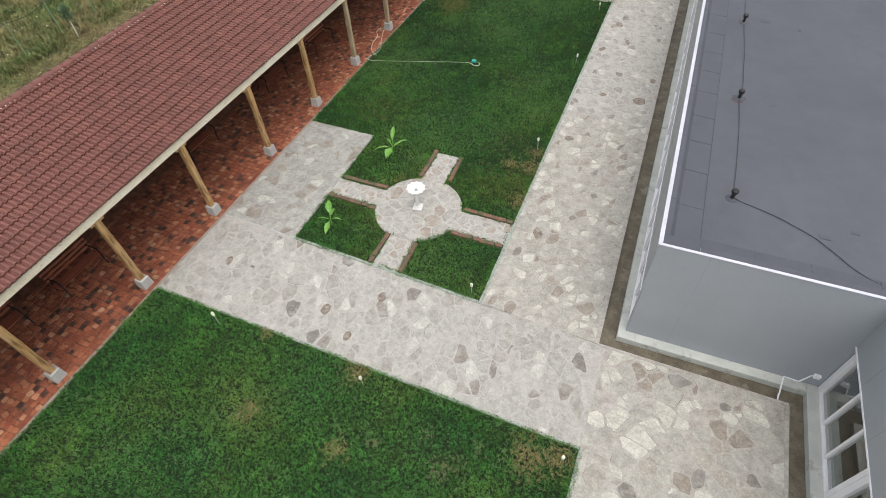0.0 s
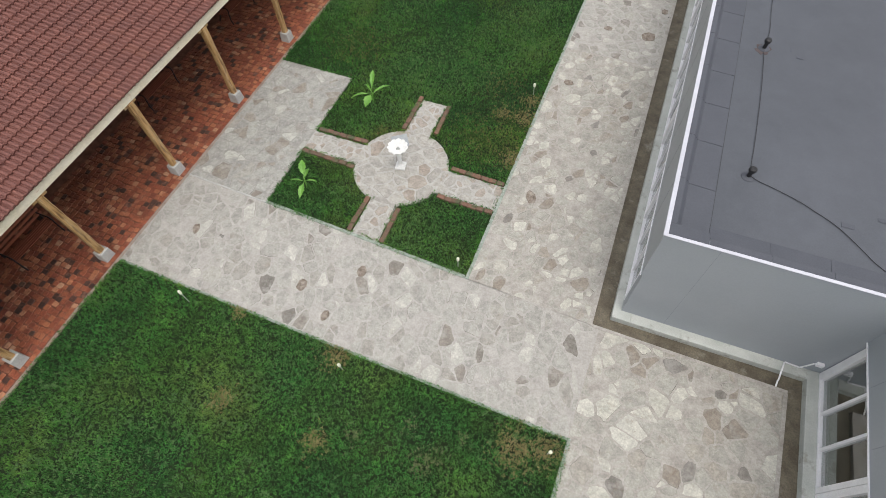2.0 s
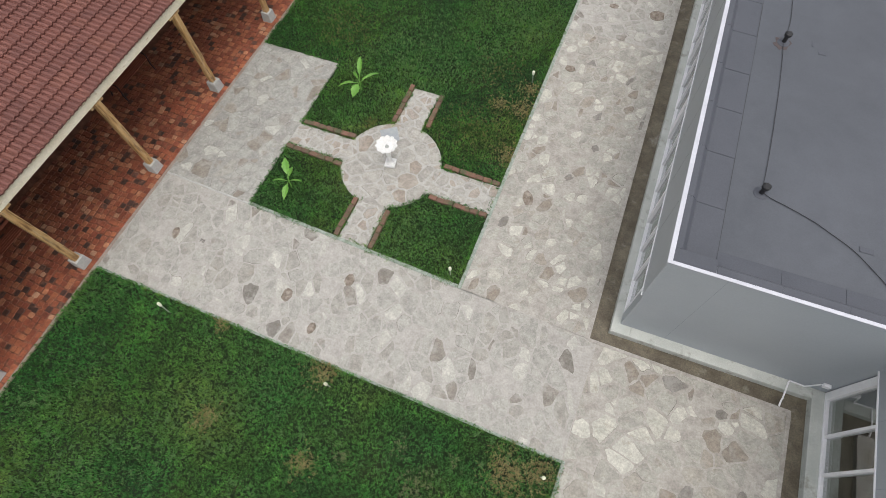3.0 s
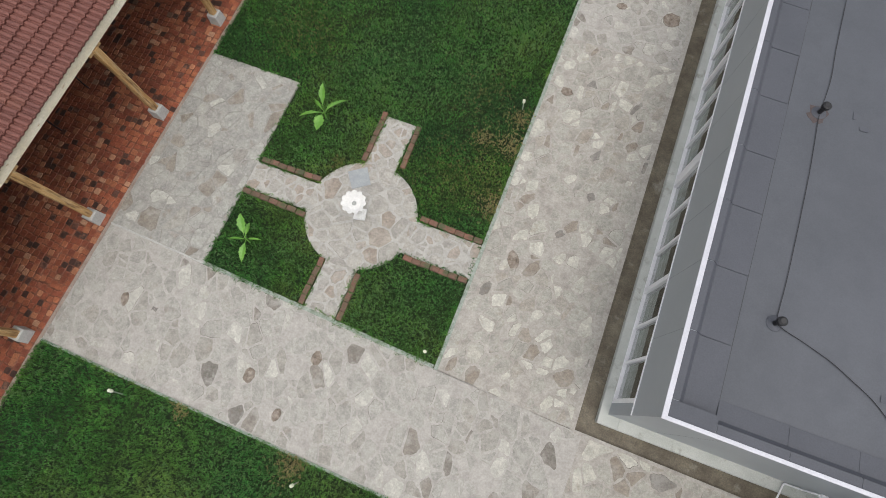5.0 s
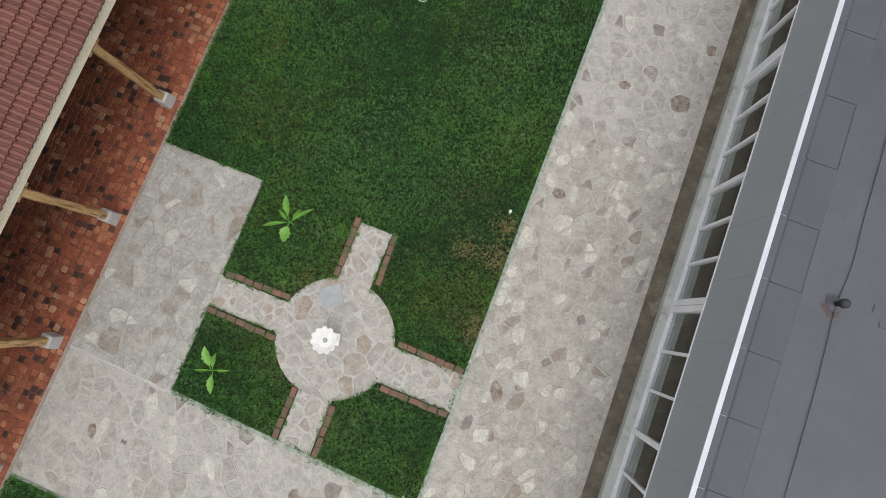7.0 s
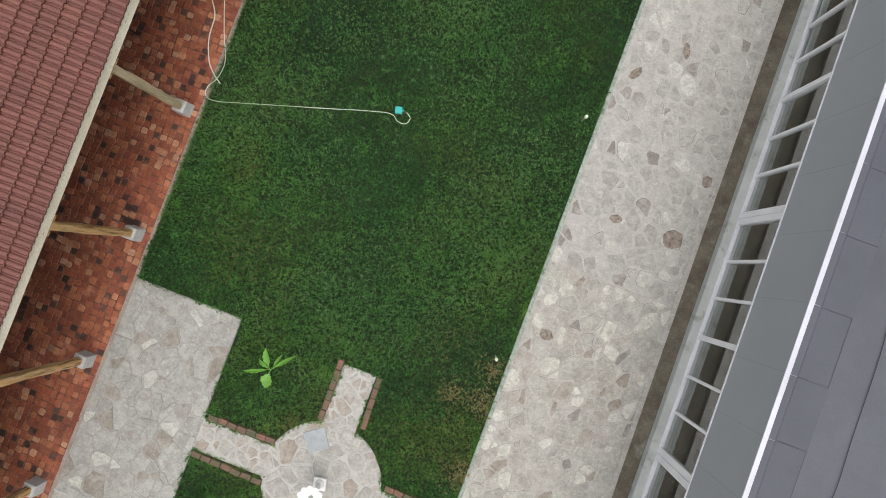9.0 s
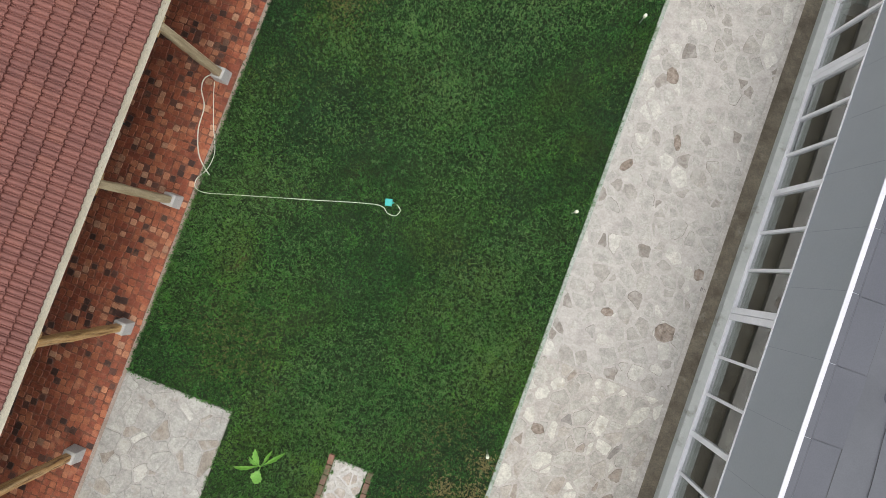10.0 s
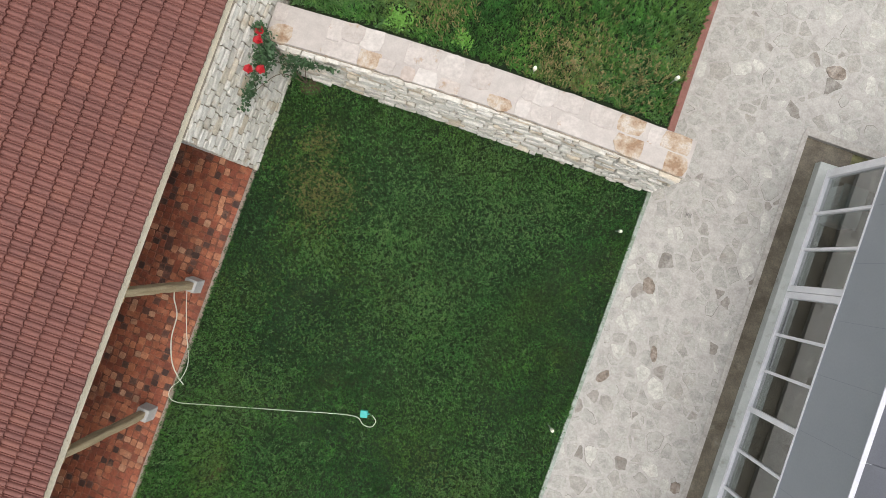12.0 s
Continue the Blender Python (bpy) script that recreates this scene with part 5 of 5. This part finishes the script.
for k in range(420):
    x, y, z, s = r.uniform(-38, -22.5), r.uniform(8, 32), r.uniform(0.1, 0.3), r.uniform(0.02, 0.05)
    i = len(v)
    v += [(x - s, y, z), (x, y - s, z), (x + s, y, z + 0.01), (x, y + s, z + 0.01)]
    f.append((i, i + 1, i + 2, i + 3))
tagged(new("wild_flowers", raw_mesh("wild_flowers", v, f, mat_flower)), "small white wild flowers in the meadow", "flowers", "", "stuff")

# ---- paving, piece by piece ----
def clip(poly, nx, ny, d):
    """The part of a polygon where nx*x + ny*y <= d."""
    out = []
    for (ax, ay), (bx, by) in zip(poly, poly[1:] + poly[:1]):
        da, db = nx * ax + ny * ay - d, nx * bx + ny * by - d
        if da <= 0:
            out.append((ax, ay))
        if (da < 0 < db) or (db < 0 < da):
            t = da / (da - db)
            out.append((ax + (bx - ax) * t, ay + (by - ay) * t))
    return out


def sheared(poly, turn, long, back=False):
    """A polygon turned and drawn out along one direction, or brought back."""
    c, s = math.cos(radians(turn)), math.sin(radians(turn))
    if back:
        return [(c * x / long + s * y * long, -s * x / long + c * y * long) for x, y in poly]
    return [((c * x - s * y) * long, (s * x + c * y) / long) for x, y in poly]


def flags(region, spacing, gap, seed, lost=0.05, cut=0.35):
    """Irregular stones that fill a convex region (counter-clockwise), with joints between them."""
    rng = random.Random(seed)
    xs, ys = [p[0] for p in region], [p[1] for p in region]
    seeds, row, y = [], 0, min(ys) - spacing
    while y < max(ys) + spacing:
        x = min(xs) - spacing + (row % 2) * spacing / 2
        while x < max(xs) + spacing:
            if rng.random() > 0.32:
                seeds.append((x + rng.uniform(-0.5, 0.5) * spacing, y + rng.uniform(-0.5, 0.5) * spacing, rng.uniform(-1, 1) * 0.30 * spacing * spacing))
            if rng.random() < 0.32:
                seeds.append((x + rng.uniform(-0.5, 0.5) * spacing, y + rng.uniform(-0.5, 0.5) * spacing, -0.25 * spacing * spacing))
            x += spacing
        y += spacing * 0.9
        row += 1
    edges = []
    for (ax, ay), (bx, by) in zip(region, region[1:] + region[:1]):
        l = math.hypot(bx - ax, by - ay)
        edges.append(((by - ay) / l, -(bx - ax) / l, ((by - ay) * ax - (bx - ax) * ay) / l))
    cells = {}
    for i, (x, y, w) in enumerate(seeds):
        cells.setdefault((int(x // spacing), int(y // spacing)), []).append(i)
    out = []
    for i, (x, y, w) in enumerate(seeds):
        if any(nx * x + ny * y > d + spacing * 0.3 for nx, ny, d in edges) or rng.random() < lost:
            continue
        s = spacing * 1.4
        poly = [(x - s, y - s), (x + s, y - s), (x + s, y + s), (x - s, y + s)]
        for nx, ny, d in edges:
            poly = clip(poly, nx, ny, d - gap * 0.35)
        cx, cy = int(x // spacing), int(y // spacing)
        for gx in range(cx - 2, cx + 3):
            for gy in range(cy - 2, cy + 3):
                for j in cells.get((gx, gy), ()):
                    if j != i and len(poly) > 2:
                        px, py, q = seeds[j]
                        dx, dy = px - x, py - y
                        l = math.hypot(dx, dy)
                        d = (px * px + py * py - x * x - y * y + w - q) / (2 * l)
                        poly = clip(poly, dx / l, dy / l, d - gap / 2 * rng.uniform(0.4, 1.7))
        if len(poly) < 3:
            continue
        mx, my = sum(p[0] for p in poly) / len(poly), sum(p[1] for p in poly) / len(poly)
        for _ in range(rng.choice((0, 1, 1, 2))):
            t = rng.uniform(0, 6.283)
            nx, ny = math.cos(t), math.sin(t)
            reach = max(nx * (p[0] - mx) + ny * (p[1] - my) for p in poly)
            poly = clip(poly, nx, ny, nx * mx + ny * my + reach * rng.uniform(1 - cut, 1.0)) if reach > 0 else poly
        area = 0.5 * sum(a[0] * b[1] - b[0] * a[1] for a, b in zip(poly, poly[1:] + poly[:1]))
        if area < 0.012:
            continue
        soft = []
        for a, b in zip(poly, poly[1:] + poly[:1]):
            if math.hypot(b[0] - a[0], b[1] - a[1]) > 0.05:
                t = rng.uniform(0.04, 0.15)
                k = rng.uniform(-0.022, 0.010)
                mx, my = (a[0] + b[0]) / 2, (a[1] + b[1]) / 2
                l = math.hypot(mx - x, my - y) or 1
                soft += [(a[0] + (b[0] - a[0]) * t, a[1] + (b[1] - a[1]) * t), (mx + (mx - x) / l * k, my + (my - y) / l * k), (b[0] + (a[0] - b[0]) * t, b[1] + (a[1] - b[1]) * t)]
        if len(soft) >= 6:
            out.append(soft)
    return out


def pavement(name, region, spacing, gap, seed, label, base=None, lost=0.05, z=0.0, cut=0.4, bed=None, stone=None, turn=0.0, long=1.0, proud=(0.004, 0.014), cracked=0.14):
    p = tagged(new(name, finish(prism(bmesh.new(), base or region, -0.2, z), name, bed or mat_mortar)), label, "paving", "", "structure")
    rng = random.Random(seed + 50)
    stones = [sheared(q, turn, long, True) for q in flags(sheared(region, turn, long), spacing, gap, seed, lost, cut)]
    rest, gaps = bmesh.new(), bmesh.new()
    for k, poly in enumerate(stones):
        h = z + rng.uniform(*proud)
        if rng.random() < cracked:
            n = len(poly)
            mx, my = sum(q[0] for q in poly) / n, sum(q[1] for q in poly) / n
            first, run = rng.randrange(n), rng.randint(3, max(4, n - 2))
            rows = []
            for i in range(run + 1):
                px, py = poly[(first + i) % n]
                d = math.hypot(px - mx, py - my) or 1.0
                w = 0.001 + rng.uniform(0.004, 0.012) * math.sin(math.pi * (i + 0.3) / (run + 0.6))
                rows.append([gaps.verts.new((mx + (px - mx) * q, my + (py - my) * q, z + 0.0025)) for q in (0.97, 1 + w / d)])
            for u, v in zip(rows, rows[1:]):
                gaps.faces.new((u[0], u[1], v[1], v[0]))
        if k < 300:
            part("stone", prism(bmesh.new(), poly, z - 0.02, h, 0.005), stone or mat_stone, p)
        else:
            prism(rest, poly, z - 0.02, h, 0.005)
    if gaps.verts:
        tagged(part("open_joints", gaps, mat_crack, p, "dark open joints beside the stones"), kind="stuff")
    else:
        gaps.free()
    if rest.verts:
        tagged(part("stones", rest, mat_washed_rest if stone is mat_washed else mat_stone_rest, p), kind="stuff")
    else:
        rest.free()
    return p


CRAZY = "crazy paving of pale grey irregular flagstones in mortar"
front = pavement("pavement_front", [(-11.14, 6.95), (1.55, 6.95), (1.55, 9.76), (-11.14, 10.11)], 0.33, 0.04, 1, CRAZY + " between the lawns", turn=-20, long=1.15, lost=0.14, bed=mat_smeared, stone=mat_washed, proud=(0.002, 0.007), cracked=0.12)
pavement("pavement_corner", [(1.55, 1.0), (5.87, 1.0), (5.87, 9.78), (1.55, 9.76)], 0.36, 0.045, 2, CRAZY + " in the building's corner", base=[(1.55, -9.0), (5.87, -9.0), (5.87, 9.78), (1.55, 9.76)], lost=0.10, bed=mat_mortar, proud=(0.003, 0.010), cracked=0.22)
walk_south = pavement("pavement_walk_south", [(-1.96, 9.84), (1.36, 9.78), (1.11, 19.5), (-2.03, 19.5)], 0.29, 0.05, 3, CRAZY + " beside the building", lost=0.12, turn=25, long=1.16, proud=(0.003, 0.010), cracked=0.30)
walk_north = pavement("pavement_walk_north", [(-2.03, 19.5), (1.11, 19.5), (0.80, 31.32), (-2.13, 31.32)], 0.29, 0.055, 4, CRAZY + " beside the lawn and wall", lost=0.10, turn=-30, long=1.12, bed=mat_smeared, stone=mat_washed, proud=(0.002, 0.007))
north = pavement("pavement_north", [(-2.13, 31.32), (5.0, 31.32), (5.0, 36.5), (-2.13, 36.5)], 0.32, 0.05, 5, CRAZY + " past the building's end", base=[(-2.13, 31.32), (14.0, 31.32), (14.0, 48.0), (-2.5, 48.0)], lost=0.12, bed=mat_smeared, stone=mat_washed, proud=(0.002, 0.007))
pavement("pavement_west", [(-11.14, 10.13), (-8.34, 10.05), (-8.38, 15.57), (-11.12, 15.57)], 0.36, 0.032, 6, CRAZY + " reaching the arcade floor", lost=0.02, z=0.003, cut=0.2, bed=mat_slab_joint, stone=mat_slab, turn=20, long=1.15, cracked=0.32)
ring_paving = pavement("pavement_ring", [(CENTRE[0] + RING * math.cos(a * math.pi / 18), CENTRE[1] + RING * math.sin(a * math.pi / 18)) for a in range(36)], 0.37, 0.05, 7, "round flagstone circle in mortar round the bird bath", lost=0.0, z=0.004, cut=0.1, bed=mat_pale_joint, stone=mat_ring_stone, proud=(0.003, 0.009))
PATH_LABEL = "narrow flagstone path in mortar leading to the round paving"
pavement("pavement_path_north", [(-5.69, 13.95), (-4.86, 13.95), (-4.86, 15.47), (-5.69, 15.47)], 0.25, 0.05, 8, PATH_LABEL, lost=0.0, z=0.002, cut=0.15, bed=mat_pale_joint, stone=mat_ring_stone, proud=(0.003, 0.009))
pavement("pavement_path_south", [(-5.52, 9.96), (-4.69, 9.94), (-4.69, 11.45), (-5.52, 11.45)], 0.25, 0.05, 9, PATH_LABEL, lost=0.0, z=0.002, cut=0.15, bed=mat_pale_joint, stone=mat_ring_stone, proud=(0.003, 0.009))
pavement("pavement_path_east", [(-3.95, 12.12), (-1.99, 12.12), (-1.99, 13.02), (-3.95, 13.02)], 0.25, 0.05, 10, PATH_LABEL, lost=0.0, z=0.002, cut=0.15, bed=mat_pale_joint, stone=mat_ring_stone, proud=(0.003, 0.009))
pavement("pavement_path_west", [(-8.36, 12.27), (-6.45, 12.27), (-6.45, 13.04), (-8.36, 13.04)], 0.25, 0.05, 11, PATH_LABEL, lost=0.0, z=0.002, cut=0.15, bed=mat_pale_joint, stone=mat_ring_stone, proud=(0.003, 0.009))

# one blue-grey slab in the circle
part("slab", prism(bmesh.new(), [(-5.70, 13.22), (-5.30, 13.50), (-5.58, 13.92), (-6.0, 13.62)], 0.0, 0.028, 0.006), mat_blue_stone, ring_paving, "large blue-grey slab")


def accent(parent, x, y, w, d, turn, seed):
    """A brown-stained stone, standing out of the wash."""
    r = random.Random(seed)
    c, q = math.cos(radians(turn)), math.sin(radians(turn))
    ring = []
    for k in range(9):
        a = k * 2 * math.pi / 9 + r.uniform(-0.2, 0.2)
        u, v = w / 2 * math.cos(a) * r.uniform(0.85, 1.12), d / 2 * math.sin(a) * r.uniform(0.85, 1.12)
        ring.append((x + c * u - q * v, y + q * u + c * v))
    part("stone", prism(bmesh.new(), ring, 0.0, 0.019, 0.004), mat_accent, parent)


for k, (where, x, y, w, d, turn) in enumerate(((walk_north, 0.46, 20.99, 0.52, 0.44, 20), (walk_north, 0.74, 22.53, 0.24, 0.30, 0), (walk_north, -0.93, 20.97, 0.30, 0.22, 10), (walk_north, -0.78, 25.29, 0.16, 0.42, 20),
                                               (walk_north, -1.71, 24.37, 0.40, 0.20, 60), (walk_north, -1.42, 26.72, 0.30, 0.42, 30), (front, -4.68, 9.04, 0.26, 0.36, 10), (front, -5.97, 8.08, 0.28, 0.40, 0),
                                               (front, -9.72, 8.55, 0.22, 0.34, 20), (walk_south, -1.22, 12.95, 0.30, 0.50, 30), (walk_south, -1.50, 17.84, 0.36, 0.26, 0), (front, -4.98, 7.55, 0.22, 0.30, 0), (north, 0.94, 32.89, 0.50, 0.34, 0))):
    accent(where, x, y, w, d, turn, 70 + k)
# short dark markings painted on the stones, too worn to read
for where, x, y in ((walk_north, -1.13, 28.60), (walk_north, -1.26, 27.50), (walk_north, 0.95, 22.24), (front, -8.90, 8.60)):
    for dx, dy, w, d in ((-0.05, 0.0, 0.010, 0.10), (-0.015, 0.015, 0.010, 0.07), (0.025, 0.0, 0.010, 0.10), (0.06, 0.0, 0.010, 0.10), (-0.032, 0.015, 0.03, 0.010), (0.042, 0.02, 0.03, 0.010)):
        part("marking", boxed(x + dx - w / 2, x + dx + w / 2, y + dy - d / 2, y + dy + d / 2, 0.0, 0.021), mat_mark, where, "worn dark marking on the stone")

# kerbs
KERB = "thin pale concrete kerb strip beside the grass"
solid("kerb_lawn", prism(bmesh.new(), [(-2.035, 9.84), (-1.945, 9.84), (-2.11, 28.82), (-2.20, 28.82)], -0.2, 0.022, 0.0), mat_kerb, KERB, "kerb", "structure")
solid("kerb_beds", prism(bmesh.new(), [(-8.36, 10.04), (-2.06, 9.84), (-2.06, 9.93), (-8.36, 10.13)], -0.2, 0.018, 0.0), mat_kerb, KERB, "kerb", "structure")
solid("kerb_slab", prism(bmesh.new(), [(-11.14, 10.10), (-8.36, 10.04), (-8.36, 10.09), (-11.14, 10.15)], -0.2, 0.012, 0.0), mat_concrete, "narrow raised mortar joint across the paving", "kerb", "structure")
solid("kerb_front", prism(bmesh.new(), [(-11.14, 6.89), (1.55, 6.89), (1.55, 6.95), (-11.14, 6.95)], -0.2, 0.016, 0.0), mat_kerb, KERB, "kerb", "structure")
solid("kerb_front_side", prism(bmesh.new(), [(1.55, -9.0), (1.62, -9.0), (1.62, 6.95), (1.55, 6.95)], -0.2, 0.020, 0.0), mat_kerb, KERB, "kerb", "structure")
solid("kerb_gutter", prism(bmesh.new(), [(1.25, 9.76), (1.37, 9.76), (0.82, 31.31), (0.70, 31.31)], -0.3, 0.016, 0.0), mat_mortar, "mortar edge of the paving along the gutter", "kerb", "structure")
solid("kerb_gutter_south", prism(bmesh.new(), [(1.37, 9.72), (5.89, 9.75), (5.89, 9.83), (1.37, 9.80)], -0.3, 0.015, 0.0), mat_mortar, "mortar edge of the paving along the gutter", "kerb", "structure")
solid("kerb_gutter_wing", prism(bmesh.new(), [(5.81, -6.0), (5.90, -6.0), (5.90, 9.75), (5.81, 9.75)], -0.3, 0.017, 0.0), mat_mortar, "mortar edge of the paving along the gutter", "kerb", "structure")
solid("kerb_floor", boxed(FLOOR_X - 0.07, FLOOR_X + 0.02, -9.0, 26.25, -0.2, 0.012), mat_pink, "brownish concrete edge of the clay floor", "kerb", "structure")

# brick edging of the beds
edging = boxed(-0.118, 0.118, -0.07, 0.07, -0.06, 0.06, bevel=0.024)
edging_mesh = finish(edging, "brick", mat_brick)
rng = random.Random(33)
for a, b in (((-5.77, 15.55), (-5.74, 14.05)), ((-4.77, 15.48), (-4.72, 14.20)), ((-8.26, 13.13), (-6.55, 13.16)), ((-8.34, 12.18), (-6.52, 12.15)), ((-3.74, 13.13), (-2.08, 13.09)), ((-3.76, 12.04), (-2.08, 12.04)),
             ((-5.61, 11.30), (-5.61, 10.05)), ((-4.61, 11.25), (-4.58, 10.02))):
    row = thing("brick_edging", "row of red bricks edging a grass bed along the path", "brick edging", group="bed edgings")
    l = math.dist(a, b)
    n = max(4, round(l / 0.25))
    turn = math.degrees(math.atan2(b[1] - a[1], b[0] - a[0]))
    for k in range(n):
        t = (k + 0.5) / n
        ob = new("brick", edging_mesh)
        ob.parent = row
        ob.matrix_basis = pose(a[0] + (b[0] - a[0]) * t + rng.uniform(-0.008, 0.008), a[1] + (b[1] - a[1]) * t + rng.uniform(-0.008, 0.008), rng.uniform(-0.012, 0.012), rng.uniform(-3, 3), rng.uniform(-2, 2), turn + rng.uniform(-3, 3)) @ Matrix.Diagonal((l / n / 0.245, 1, 1, 1))

# clay blocks of the arcade floor
floor = solid("arcade_floor", boxed(-16.1, FLOOR_X - 0.07, -9.0, 26.26, -0.2, 0.003), mat_clay_joint, "floor of small square clay blocks in red, orange and black", "floor", "structure")
CB = 0.168
base = prism(bmesh.new(), [(-0.055, -0.082), (0.058, -0.080), (0.081, -0.056), (0.083, 0.057), (0.060, 0.081), (-0.057, 0.083), (-0.082, 0.058), (-0.080, -0.060)], -0.02, 0.012, 0.007)
base_mesh = finish(base, "block", mat_clay)
BV = np.array([v.co[:] for v in base_mesh.vertices])
sides = [p.vertices[:] for p in base_mesh.polygons if len(p.vertices) == 4]
top = next(p.vertices[:] for p in base_mesh.polygons if len(p.vertices) == 8)
BF = np.array(sides + [(top[0], top[i], top[i + 1], top[i + 2]) for i in (1, 3, 5)])
rest_v, rest_f, count, made = [], [], 0, 0
rng = random.Random(44)
for j in range(int(27.5 / CB)):
    y = -1.3 + (j + 0.5) * CB
    for i in range(20):
        x = FLOOR_X - 0.16 - i * CB + 0.02 * math.sin(j * 0.9 + i * 0.35) + rng.uniform(-0.018, 0.018)
        m = pose(x, y + 0.02 * math.sin(i * 1.3 + j * 0.4) + rng.uniform(-0.018, 0.018), rng.uniform(-0.001, 0.002), rng.uniform(-0.2, 0.2), rng.uniform(-0.2, 0.2), rng.choice((0, 90, 180, 270)) + rng.uniform(-9, 9))
        m = m @ Matrix.Diagonal((rng.uniform(0.76, 1.10), rng.uniform(0.76, 1.10), 1, 1))
        if 14.0 < y < 22.5 and i < 6 and made < 300:
            ob = new("block", base_mesh)
            ob.parent, ob.matrix_basis = floor, m
            made += 1
        else:
            rest_v.append(laid(BV, m))
            rest_f.append(BF + count)
            count += len(BV)
ob = tagged(new("blocks", raw_mesh("blocks", np.concatenate(rest_v), np.concatenate(rest_f), mat_clay_rest)), kind="stuff")
ob.parent = floor
